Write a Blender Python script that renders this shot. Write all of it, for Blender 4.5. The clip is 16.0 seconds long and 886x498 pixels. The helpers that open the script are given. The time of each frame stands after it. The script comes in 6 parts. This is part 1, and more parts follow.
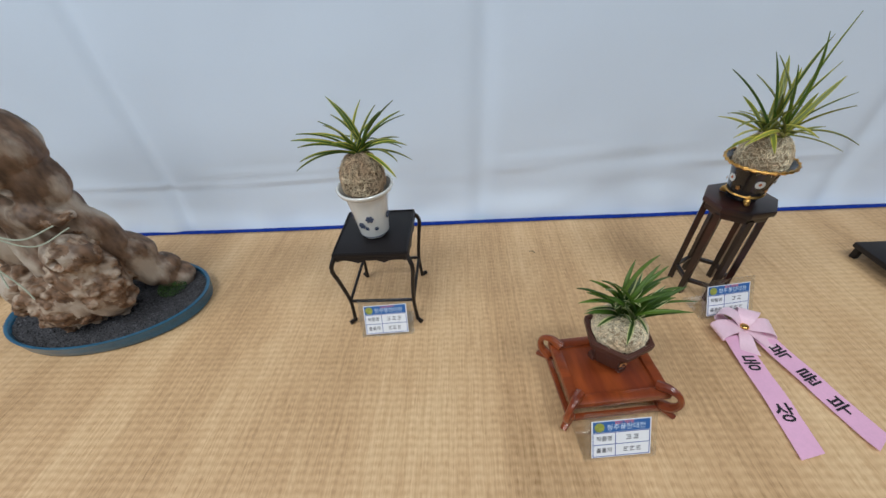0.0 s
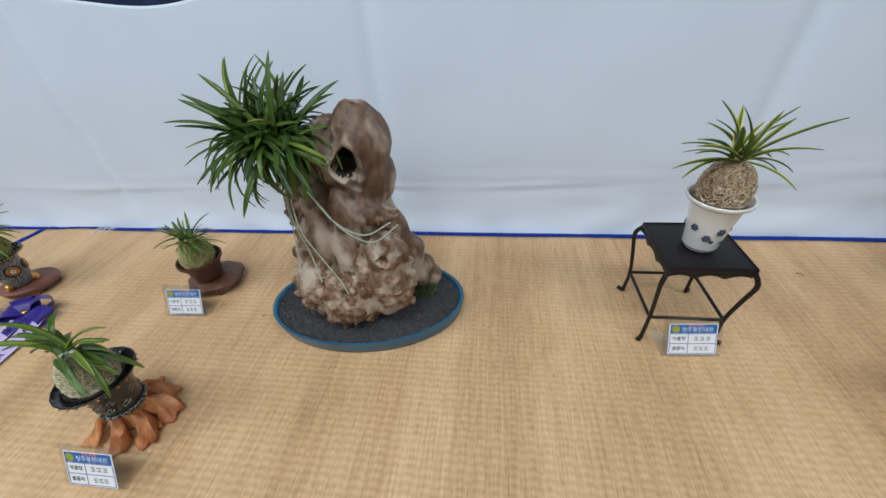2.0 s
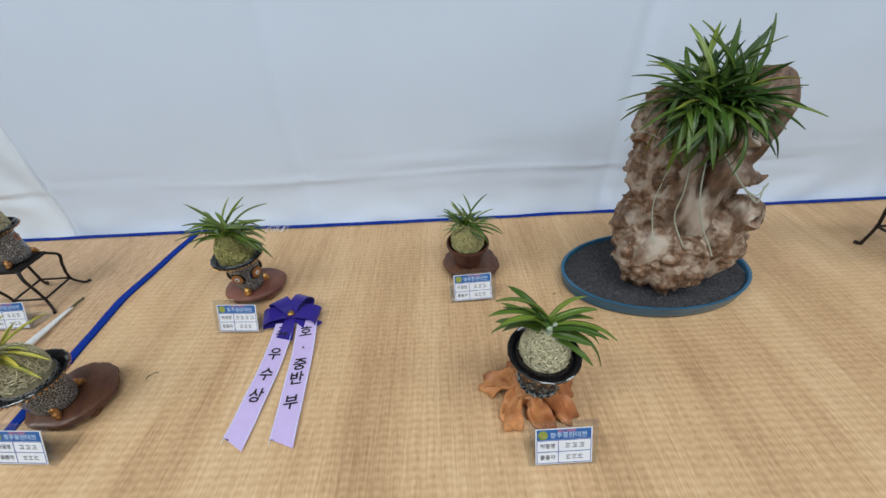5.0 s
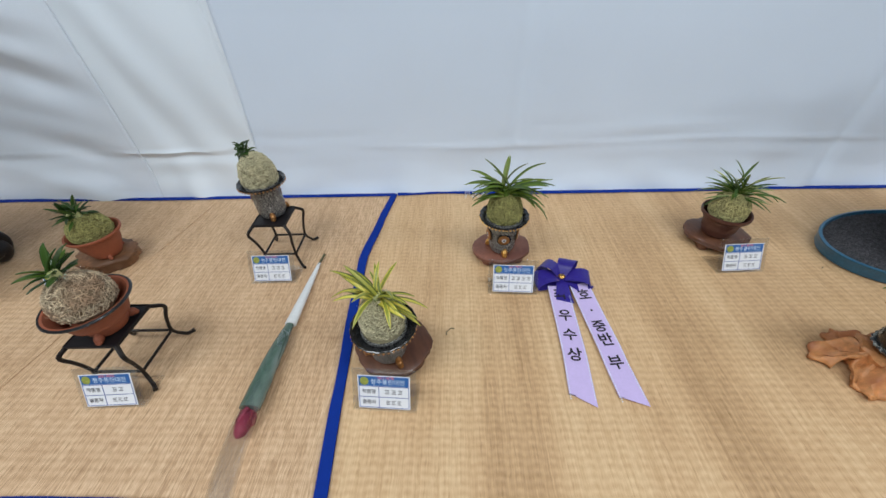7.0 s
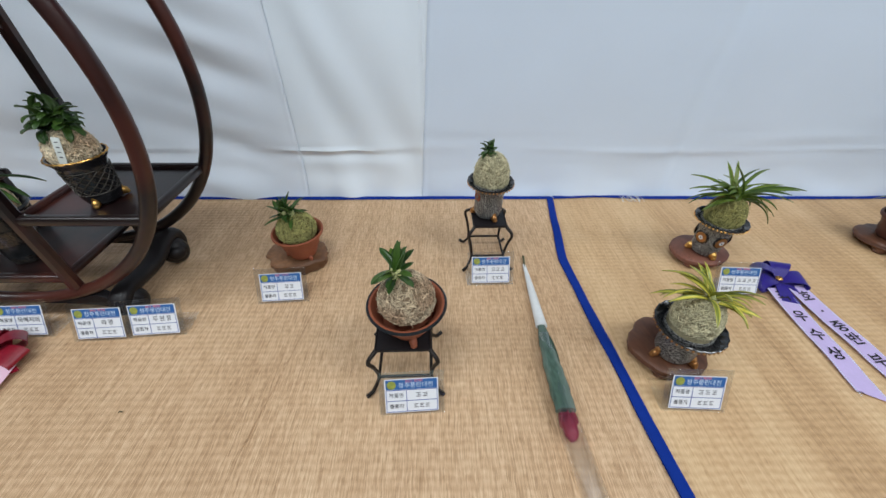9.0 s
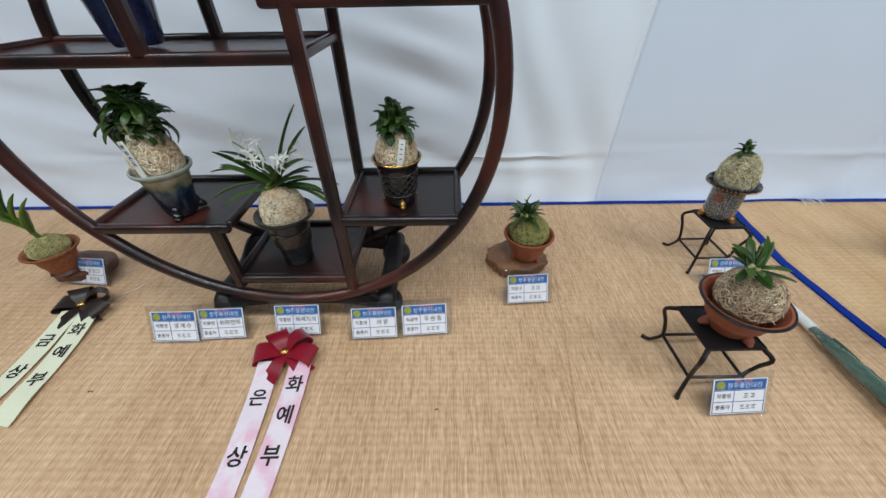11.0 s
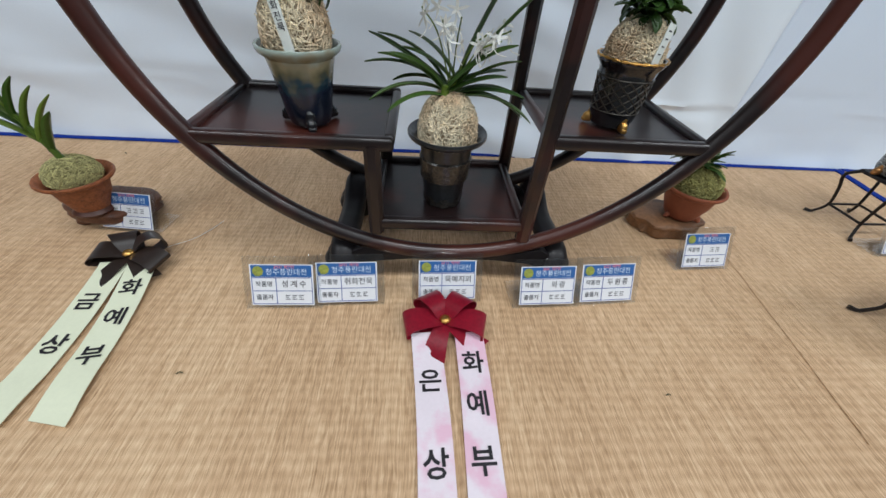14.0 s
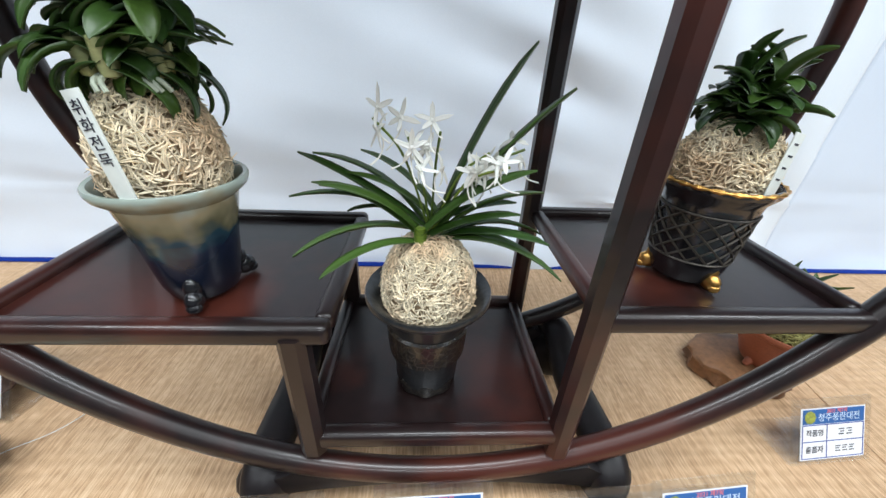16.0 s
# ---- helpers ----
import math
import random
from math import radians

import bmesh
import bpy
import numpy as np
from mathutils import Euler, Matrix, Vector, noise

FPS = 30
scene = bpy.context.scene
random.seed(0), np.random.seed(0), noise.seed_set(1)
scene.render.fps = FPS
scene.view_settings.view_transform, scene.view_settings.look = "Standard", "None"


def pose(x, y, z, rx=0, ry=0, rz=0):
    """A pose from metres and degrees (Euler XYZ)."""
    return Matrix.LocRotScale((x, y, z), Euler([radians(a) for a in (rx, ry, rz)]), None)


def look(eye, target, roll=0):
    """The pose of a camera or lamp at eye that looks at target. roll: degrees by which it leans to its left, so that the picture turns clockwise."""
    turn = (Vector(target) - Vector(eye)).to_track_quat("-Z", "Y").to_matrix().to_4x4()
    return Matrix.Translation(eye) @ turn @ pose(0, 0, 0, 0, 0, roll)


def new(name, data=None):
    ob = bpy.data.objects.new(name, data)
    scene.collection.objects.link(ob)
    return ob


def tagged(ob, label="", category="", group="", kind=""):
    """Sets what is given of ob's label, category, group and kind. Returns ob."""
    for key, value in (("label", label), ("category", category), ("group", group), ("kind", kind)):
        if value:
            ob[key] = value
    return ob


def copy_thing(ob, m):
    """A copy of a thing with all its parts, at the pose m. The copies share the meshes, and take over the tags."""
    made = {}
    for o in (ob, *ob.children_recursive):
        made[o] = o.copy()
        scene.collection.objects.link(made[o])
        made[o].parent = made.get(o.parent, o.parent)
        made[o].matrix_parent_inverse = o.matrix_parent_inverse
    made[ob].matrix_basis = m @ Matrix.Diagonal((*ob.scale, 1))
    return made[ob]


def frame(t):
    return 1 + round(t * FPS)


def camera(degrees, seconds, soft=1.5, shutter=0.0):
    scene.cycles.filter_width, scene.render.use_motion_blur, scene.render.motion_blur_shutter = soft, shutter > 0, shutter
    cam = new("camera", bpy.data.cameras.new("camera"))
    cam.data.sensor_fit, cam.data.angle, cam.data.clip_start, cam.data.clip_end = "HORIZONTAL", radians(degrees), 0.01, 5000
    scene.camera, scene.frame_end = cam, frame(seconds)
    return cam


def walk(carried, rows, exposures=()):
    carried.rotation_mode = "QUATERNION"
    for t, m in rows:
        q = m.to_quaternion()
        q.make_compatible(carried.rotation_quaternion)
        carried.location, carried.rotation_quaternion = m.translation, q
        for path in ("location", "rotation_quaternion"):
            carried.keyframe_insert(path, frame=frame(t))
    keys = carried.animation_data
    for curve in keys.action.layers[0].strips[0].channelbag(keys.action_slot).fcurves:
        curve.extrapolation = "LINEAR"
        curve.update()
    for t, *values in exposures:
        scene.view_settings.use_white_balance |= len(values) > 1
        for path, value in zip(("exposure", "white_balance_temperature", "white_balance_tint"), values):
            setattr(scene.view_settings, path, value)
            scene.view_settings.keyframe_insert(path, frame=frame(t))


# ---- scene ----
cam = camera(102.6, 16.0)
PATH = [
    (0, (2.018, -0.806, 0.57), (1.887, 0.736, -0.696), -5.1),
    (0.5, (1.862, -0.834, 0.577), (1.767, 0.717, -0.682), -4.4),
    (1, (1.732, -0.832, 0.572), (1.605, 0.729, -0.672), -3.0),
    (1.5, (1.583, -0.794, 0.612), (1.404, 0.711, -0.693), -6.1),
    (2, (1.493, -0.819, 0.589), (1.219, 0.74, -0.634), -5.0),
    (2.5, (1.36, -0.84, 0.602), (1.155, 0.727, -0.623), -5.5),
    (3, (1.191, -0.887, 0.619), (1.024, 0.7, -0.586), -5.7),
    (3.2, (1.134, -0.893, 0.633), (0.944, 0.661, -0.612), -7.4),
    (5.3, (0.648, -0.902, 0.588), (0.651, 0.676, -0.641), -2.4),
    (5.5, (0.579, -0.917, 0.59), (0.588, 0.645, -0.66), -2.0),
    (6, (0.433, -0.933, 0.585), (0.448, 0.631, -0.661), -1.9),
    (6.5, (0.307, -0.926, 0.593), (0.245, 0.594, -0.706), -2.8),
    (7, (0.175, -0.913, 0.57), (0.099, 0.601, -0.734), -2.5),
    (7.5, (0.073, -0.893, 0.553), (0.029, 0.613, -0.761), -1.8),
    (8, (-0.011, -0.885, 0.548), (-0.065, 0.619, -0.769), -0.8),
    (8.5, (-0.169, -0.896, 0.555), (-0.156, 0.61, -0.761), 0.7),
    (9, (-0.36, -0.916, 0.568), (-0.313, 0.617, -0.716), 0.9),
    (9.5, (-0.495, -0.947, 0.578), (-0.498, 0.623, -0.661), -0.0),
    (10, (-0.595, -0.938, 0.577), (-0.648, 0.65, -0.637), -0.5),
    (10.2, (-0.647, -0.928, 0.576), (-0.693, 0.652, -0.649), -1.0),
    (12.3, (-1.08, -0.966, 0.499), (-1.059, 0.612, -0.73), 0.2),
    (12.5, (-1.11, -0.978, 0.494), (-1.061, 0.608, -0.722), 0.2),
    (13, (-1.147, -0.994, 0.47), (-1.057, 0.568, -0.776), 1.8),
    (13.5, (-1.168, -0.94, 0.431), (-1.067, 0.56, -0.888), 4.5),
    (14, (-1.175, -0.841, 0.405), (-1.024, 0.668, -0.899), 5.1),
    (14.5, (-1.169, -0.755, 0.404), (-1.018, 0.818, -0.822), 4.5),
    (15, (-1.158, -0.686, 0.404), (-0.997, 0.959, -0.721), 3.2),
    (15.5, (-1.155, -0.654, 0.391), (-0.999, 1.047, -0.649), 3.3),
    (16, (-1.143, -0.629, 0.391), (-1.026, 1.115, -0.58), 2.9),
]
walk(cam, [(t, look(eye, target, roll)) for t, eye, target, roll in PATH],
     [(0.0, 0.0), (12.5, 0.0), (13.0, -0.05), (13.6, -0.05), (14.0, 0.0), (14.5, 0.28), (15.0, 0.58), (15.5, 0.63), (16.0, 0.68)])

# ---- world, lamps and exposure ----
world = bpy.data.worlds.new("hall_world")
scene.world = world
world.use_nodes = True
wbg = world.node_tree.nodes["Background"]
wbg.inputs[0].default_value = (0.75, 0.85, 1.0, 1)
wbg.inputs[1].default_value = 0.22
scene.view_settings.exposure = 0.0


def ceiling_lamp(x, y, z, power, sx, sy, color):
    lamp = bpy.data.lights.new("hall_light", "AREA")
    lamp.shape, lamp.size, lamp.size_y, lamp.energy, lamp.color = "RECTANGLE", sx, sy, power, color
    new("hall_light", lamp).matrix_world = pose(x, y, z)


for lx in (-3.0, -0.9, 1.2, 3.3):
    ceiling_lamp(lx, -1.3, 2.55, 30, 1.2, 0.6, (0.88, 0.95, 1.0))
    ceiling_lamp(lx, -3.4, 2.55, 25.5, 1.2, 0.6, (0.88, 0.95, 1.0))


# ---- materials ----
def material(name, color, rough=0.5, metal=0.0, vary=0.12, scale=30.0, fine=220.0, bump=0.15, coat=0.0,
             stretch=(1, 1, 1), second=None, second_scale=12.0, island=0.0, sheen=0.0, spec=0.5, bump_dist=0.002):
    """A surface with a base colour, variation at two scales, and fine relief."""
    m = bpy.data.materials.new(name)
    m.use_nodes = True
    nt = m.node_tree
    n, l = nt.nodes, nt.links
    b = n["Principled BSDF"]
    b.inputs["Roughness"].default_value, b.inputs["Metallic"].default_value = rough, metal
    b.inputs["Coat Weight"].default_value, b.inputs["Coat Roughness"].default_value = coat, 0.08
    b.inputs["Sheen Weight"].default_value = sheen
    b.inputs["Specular IOR Level"].default_value = spec
    tc, mp = n.new("ShaderNodeTexCoord"), n.new("ShaderNodeMapping")
    mp.inputs["Scale"].default_value = stretch
    l.new(tc.outputs["Object"], mp.inputs[0])
    big, small = n.new("ShaderNodeTexNoise"), n.new("ShaderNodeTexNoise")
    big.inputs["Scale"].default_value, small.inputs["Scale"].default_value = scale, fine
    big.inputs["Detail"].default_value = 4
    l.new(mp.outputs[0], big.inputs[0]), l.new(mp.outputs[0], small.inputs[0])
    ramp = n.new("ShaderNodeMix")
    ramp.data_type = "RGBA"
    ramp.inputs[6].default_value = (*[c * (1 - vary) for c in color], 1)
    ramp.inputs[7].default_value = (*[min(1, c * (1 + vary)) for c in color], 1)
    add = n.new("ShaderNodeMath")
    add.operation = "MULTIPLY_ADD"
    add.inputs[1].default_value = 0.5
    half = n.new("ShaderNodeMath")
    half.operation = "MULTIPLY"
    half.inputs[1].default_value = 0.5
    l.new(small.outputs[0], half.inputs[0])
    l.new(big.outputs[0], add.inputs[0]), l.new(half.outputs[0], add.inputs[2])
    sharp = n.new("ShaderNodeMapRange")
    sharp.inputs[1].default_value, sharp.inputs[2].default_value = 0.3, 0.7
    l.new(add.outputs[0], sharp.inputs[0])
    l.new(sharp.outputs[0], ramp.inputs[0])
    out = ramp.outputs[2]
    if second:
        patch, pr, mix = n.new("ShaderNodeTexNoise"), n.new("ShaderNodeMapRange"), n.new("ShaderNodeMix")
        patch.inputs["Scale"].default_value = second_scale
        patch.inputs["Detail"].default_value = 5
        pr.inputs[1].default_value, pr.inputs[2].default_value = 0.46, 0.6
        mix.data_type = "RGBA"
        mix.inputs[7].default_value = (*second, 1)
        l.new(mp.outputs[0], patch.inputs[0]), l.new(patch.outputs[0], pr.inputs[0])
        l.new(pr.outputs[0], mix.inputs[0]), l.new(out, mix.inputs[6])
        out = mix.outputs[2]
    if island:
        geo, hsv, mr = n.new("ShaderNodeNewGeometry"), n.new("ShaderNodeHueSaturation"), n.new("ShaderNodeMapRange")
        mr.inputs[3].default_value, mr.inputs[4].default_value = 1 - island, 1 + island
        l.new(geo.outputs["Random Per Island"], mr.inputs[0]), l.new(mr.outputs[0], hsv.inputs["Value"])
        l.new(out, hsv.inputs["Color"])
        out = hsv.outputs[0]
    l.new(out, b.inputs["Base Color"])
    if bump:
        bp = n.new("ShaderNodeBump")
        bp.inputs["Strength"].default_value, bp.inputs["Distance"].default_value = bump, bump_dist
        l.new(add.outputs[0], bp.inputs["Height"]), l.new(bp.outputs[0], b.inputs["Normal"])
    return m


def leaf_material(name, color, rough=0.38):
    """A glossy leaf that lets a little light through and differs from leaf to leaf."""
    m = material(name, color, rough, vary=0.2, scale=60, fine=500, bump=0.08, stretch=(0.15, 1, 1))
    n, l = m.node_tree.nodes, m.node_tree.links
    b = n["Principled BSDF"]
    src = b.inputs["Base Color"].links[0].from_socket
    info, hsv, mr, mh = n.new("ShaderNodeObjectInfo"), n.new("ShaderNodeHueSaturation"), n.new("ShaderNodeMapRange"), n.new("ShaderNodeMapRange")
    mr.inputs[3].default_value, mr.inputs[4].default_value = 0.62, 1.35
    mh.inputs[3].default_value, mh.inputs[4].default_value = 0.515, 0.485
    l.new(info.outputs["Random"], mr.inputs[0]), l.new(mr.outputs[0], hsv.inputs["Value"])
    l.new(info.outputs["Random"], mh.inputs[0]), l.new(mh.outputs[0], hsv.inputs["Hue"])
    l.new(src, hsv.inputs["Color"]), l.new(hsv.outputs[0], b.inputs["Base Color"])
    b.inputs["Subsurface Weight"].default_value = 0.0
    b.inputs["Transmission Weight"].default_value = 0.0
    return m


def straw_material(name, row_depth, hue, reed=0.10, fine=430, dash=0.06, band=0.08, blue=1.0, green=1.0, stain=0.09):
    """Woven rush matting: fine reeds that run away from the table's front, bound in rows, with broad tonal stripes."""
    m = bpy.data.materials.new(name)
    m.use_nodes = True
    n, l = m.node_tree.nodes, m.node_tree.links
    b = n["Principled BSDF"]
    b.inputs["Roughness"].default_value = 0.62
    tc = n.new("ShaderNodeTexCoord")

    def noise_tex(scale3, scale, detail=3.0):
        mp, t = n.new("ShaderNodeMapping"), n.new("ShaderNodeTexNoise")
        mp.inputs["Scale"].default_value = scale3
        t.inputs["Scale"].default_value, t.inputs["Detail"].default_value = scale, detail
        l.new(shift.outputs[0], mp.inputs[0]), l.new(mp.outputs[0], t.inputs[0])
        return t.outputs[0]

    def math_node(op, a, c, d=None):
        k = n.new("ShaderNodeMath")
        k.operation = op
        for i, v in enumerate((a, c, d)):
            if v is None:
                continue
            if isinstance(v, (int, float)):
                k.inputs[i].default_value = v
            else:
                l.new(v, k.inputs[i])
        return k.outputs[0]

    def span(v, lo, hi, a, c):
        k = n.new("ShaderNodeMapRange")
        for i, q in zip((1, 2, 3, 4), (lo, hi, a, c)):
            k.inputs[i].default_value = q
        l.new(v, k.inputs[0])
        return k.outputs[0]

    warp = n.new("ShaderNodeTexNoise")
    warp.inputs["Scale"].default_value, warp.inputs["Detail"].default_value = 38, 2
    l.new(tc.outputs["Object"], warp.inputs[0])
    shift = n.new("ShaderNodeVectorMath")
    shift.operation = "MULTIPLY_ADD"
    shift.inputs[1].default_value = (0.0035, 0.002, 0)
    l.new(warp.outputs["Color"], shift.inputs[0]), l.new(tc.outputs["Object"], shift.inputs[2])
    reeds = noise_tex((1, 0.050, 1), fine, 1.0)
    reeds_b = noise_tex((1, 0.012, 1), 210, 2)
    bands = noise_tex((1, 0.07, 1), 8, 3)
    stains = noise_tex((1, 1, 1), 5, 4)
    flecks = noise_tex((1, 0.2, 1), 260, 1)
    # rows of binding thread, one every 12 mm, a little uneven
    sep = n.new("ShaderNodeSeparateXYZ")
    l.new(tc.outputs["Object"], sep.inputs[0])
    wob = noise_tex((0.6, 1, 1), 14, 2)
    wob_x = noise_tex((1, 0.25, 1), 30, 1)
    yy = math_node("MULTIPLY_ADD", wob, 0.006, sep.outputs[1])
    rows = math_node("SINE", math_node("MULTIPLY", yy, 2 * math.pi / 0.0122), 0.0)
    rows01 = math_node("MULTIPLY_ADD", rows, 0.5, 0.5)
    # reeds pass over and under: neighbouring groups of reeds are half a row out of step
    group = math_node("SINE", math_node("MULTIPLY", math_node("MULTIPLY_ADD", wob_x, 0.016, sep.outputs[0]), 2 * math.pi / 0.026), 0.0)
    weave = math_node("MULTIPLY", rows, math_node("MULTIPLY_ADD", group, 0.62, 0.38))
    value = math_node("ADD", span(reeds, 0.3, 0.7, -reed, reed), span(reeds_b, 0.35, 0.65, -0.06, 0.06))
    value = math_node("ADD", value, span(bands, 0.35, 0.65, -band, band))
    value = math_node("ADD", value, span(stains, 0.3, 0.7, -stain, stain))
    value = math_node("MULTIPLY_ADD", weave, row_depth, value)
    value = math_node("ADD", value, span(flecks, 0.62, 0.72, 0.0, -0.12))
    # short dashes where single reeds lie over the threads
    vm, vo = n.new("ShaderNodeMapping"), n.new("ShaderNodeTexVoronoi")
    vm.inputs["Scale"].default_value = (210, 105, 1)
    vo.inputs["Scale"].default_value, vo.inputs["Randomness"].default_value = 1.0, 0.75
    sp = n.new("ShaderNodeSeparateColor")
    l.new(shift.outputs[0], vm.inputs[0]), l.new(vm.outputs[0], vo.inputs[0]), l.new(vo.outputs["Color"], sp.inputs[0])
    value = math_node("ADD", value, span(sp.outputs[0], 0.0, 1.0, -dash, dash))
    cr = n.new("ShaderNodeValToRGB")
    cr.color_ramp.elements[0].position, cr.color_ramp.elements[1].position = 0.0, 1.0
    cr.color_ramp.elements[0].color = (0.31 * hue, 0.18 * hue * green, 0.075 * hue * blue, 1)
    cr.color_ramp.elements[1].color = (0.84 * hue, 0.64 * hue * green, 0.38 * hue * blue, 1)
    mid = cr.color_ramp.elements.new(0.5)
    mid.color = (0.60 * hue, 0.395 * hue * green, 0.21 * hue * blue, 1)
    l.new(math_node("ADD", value, 0.5), cr.inputs[0])
    l.new(cr.outputs[0], b.inputs["Base Color"])
    bp = n.new("ShaderNodeBump")
    bp.inputs["Strength"].default_value, bp.inputs["Distance"].default_value = 0.7, 0.0014
    h = math_node("ADD", math_node("MULTIPLY", reeds, 0.7), math_node("MULTIPLY", rows01, 0.5))
    l.new(h, bp.inputs["Height"]), l.new(bp.outputs[0], b.inputs["Normal"])
    return m


def glass_material(name, tint, rough=0.03, share=0.07):
    """A thin clear sheet: see-through, with a faint gloss."""
    m = bpy.data.materials.new(name)
    m.use_nodes = True
    n, l = m.node_tree.nodes, m.node_tree.links
    n.remove(n["Principled BSDF"])
    clear, gloss, mix = n.new("ShaderNodeBsdfTransparent"), n.new("ShaderNodeBsdfGlossy"), n.new("ShaderNodeMixShader")
    clear.inputs[0].default_value = (*tint, 1)
    gloss.inputs["Roughness"].default_value = rough
    mix.inputs[0].default_value = share
    l.new(clear.outputs[0], mix.inputs[1]), l.new(gloss.outputs[0], mix.inputs[2])
    l.new(mix.outputs[0], n["Material Output"].inputs[0])
    return m


def glaze_material(name, stops, rough=0.2):
    """A glaze that runs from foot to rim in uneven bands: stops of (height, colour)."""
    m = material(name, (0.3, 0.3, 0.3), rough, coat=0.1, bump=0.05)
    n, l = m.node_tree.nodes, m.node_tree.links
    b = n["Principled BSDF"]
    tc, sep, nz = n.new("ShaderNodeTexCoord"), n.new("ShaderNodeSeparateXYZ"), n.new("ShaderNodeTexNoise")
    nz.inputs["Scale"].default_value = 45
    add = n.new("ShaderNodeMath")
    add.operation = "MULTIPLY_ADD"
    add.inputs[1].default_value = 0.045
    l.new(tc.outputs["Object"], sep.inputs[0]), l.new(tc.outputs["Object"], nz.inputs[0])
    l.new(nz.outputs[0], add.inputs[0]), l.new(sep.outputs[2], add.inputs[2])
    mr = n.new("ShaderNodeMapRange")
    mr.inputs[1].default_value, mr.inputs[2].default_value = 0.024, 0.108
    l.new(add.outputs[0], mr.inputs[0])
    cr = n.new("ShaderNodeValToRGB")
    while len(cr.color_ramp.elements) < len(stops):
        cr.color_ramp.elements.new(0.5)
    for e, (p, c) in zip(cr.color_ramp.elements, stops):
        e.position, e.color = p, (*c, 1)
    l.new(mr.outputs[0], cr.inputs[0]), l.new(cr.outputs[0], b.inputs["Base Color"])
    return m


def scale_material(name, ground, mark, scale, rough=0.3, width=0.12, metal=0.0):
    """Raised net ornament on a pot: lines in one colour between cells of another."""
    m = material(name, ground, rough, coat=0.5, bump=0.0)
    n, l = m.node_tree.nodes, m.node_tree.links
    b = n["Principled BSDF"]
    tc, vo, mr, mix, bp = n.new("ShaderNodeTexCoord"), n.new("ShaderNodeTexVoronoi"), n.new("ShaderNodeMapRange"), n.new("ShaderNodeMix"), n.new("ShaderNodeBump")
    vo.feature = "DISTANCE_TO_EDGE"
    vo.inputs["Scale"].default_value = scale
    mr.inputs[1].default_value, mr.inputs[2].default_value = width, width * 0.45
    mix.data_type = "RGBA"
    mix.inputs[6].default_value, mix.inputs[7].default_value = (*ground, 1), (*mark, 1)
    bp.inputs["Strength"].default_value, bp.inputs["Distance"].default_value = 0.6, 0.001
    l.new(tc.outputs["Object"], vo.inputs[0]), l.new(vo.outputs[0], mr.inputs[0])
    l.new(mr.outputs[0], mix.inputs[0]), l.new(mix.outputs[2], b.inputs["Base Color"])
    l.new(mr.outputs[0], bp.inputs["Height"]), l.new(bp.outputs[0], b.inputs["Normal"])
    mm = n.new("ShaderNodeMath")
    mm.operation = "MULTIPLY"
    mm.inputs[1].default_value = metal
    l.new(mr.outputs[0], mm.inputs[0]), l.new(mm.outputs[0], b.inputs["Metallic"])
    return m


M = {}
M["cloth"] = material("white_backdrop_cloth", (0.71, 0.805, 0.935), 0.75, vary=0.02, scale=6, fine=600, bump=0.05, sheen=0.1)
M["cloth_double"] = material("doubled_white_cloth", (0.80, 0.88, 0.96), 0.75, vary=0.02, scale=6, fine=600, bump=0.05, sheen=0.1)
M["cloth_grey"] = material("thin_white_cloth", (0.78, 0.855, 0.95), 0.75, vary=0.03, scale=6, fine=600, bump=0.05, sheen=0.1)
M["curtain"] = material("navy_curtain", (0.02, 0.035, 0.10), 0.8, vary=0.25, scale=8, fine=400)
M["teal"] = material("pale_green_tablecloth", (0.20, 0.40, 0.385), 0.85, vary=0.06, scale=5, fine=500)
M["straw_a"] = straw_material("rush_mat_fine", 0.075, 0.985, 0.090, 420, 0.045, 0.15, 0.93, 0.955, 0.07)
M["straw_b"] = straw_material("rush_mat_coarse", 0.055, 1.00, 0.215, 720, 0.060, 0.08, 1.05, 0.975, 0.05)
M["tape"] = material("blue_binding_tape", (0.004, 0.030, 0.25), 0.85, vary=0.12, scale=50, fine=900, bump=0.3, spec=0.15)
M["floor"] = material("hall_floor", (0.14, 0.13, 0.12), 0.5, vary=0.1, scale=3)
M["wall"] = material("hall_wall", (0.30, 0.31, 0.33), 0.8, vary=0.04, scale=3)
M["rosewood"] = material("dark_rosewood", (0.011, 0.0052, 0.0052), 0.36, vary=0.5, scale=14, fine=90, bump=0.05, coat=0.2,
                         stretch=(1, 1, 1), second=(0.068, 0.016, 0.010), second_scale=5)
M["redwood"] = material("red_lacquered_wood", (0.27, 0.055, 0.014), 0.32, vary=0.35, scale=25, fine=120, bump=0.06, coat=0.4, stretch=(1, 0.2, 1), second=(0.14, 0.024, 0.010), second_scale=14)
M["ebony"] = material("black_lacquered_wood", (0.010, 0.008, 0.009), 0.45, vary=0.3, scale=30, bump=0.08, coat=0.03, spec=0.3)
M["iron"] = material("dark_bronze_rod", (0.012, 0.008, 0.007), 0.42, vary=0.4, scale=60, bump=0.15, spec=0.35)
M["slab"] = material("brown_wood_slab", (0.13, 0.050, 0.024), 0.5, vary=0.4, scale=22, fine=150, bump=0.25, coat=0.15, stretch=(1, 0.35, 1), second=(0.07, 0.024, 0.013), second_scale=16)
M["slab_light"] = material("tan_wood_slab", (0.25, 0.12, 0.055), 0.55, vary=0.35, scale=25, fine=150, bump=0.3, second=(0.13, 0.06, 0.028), second_scale=14)
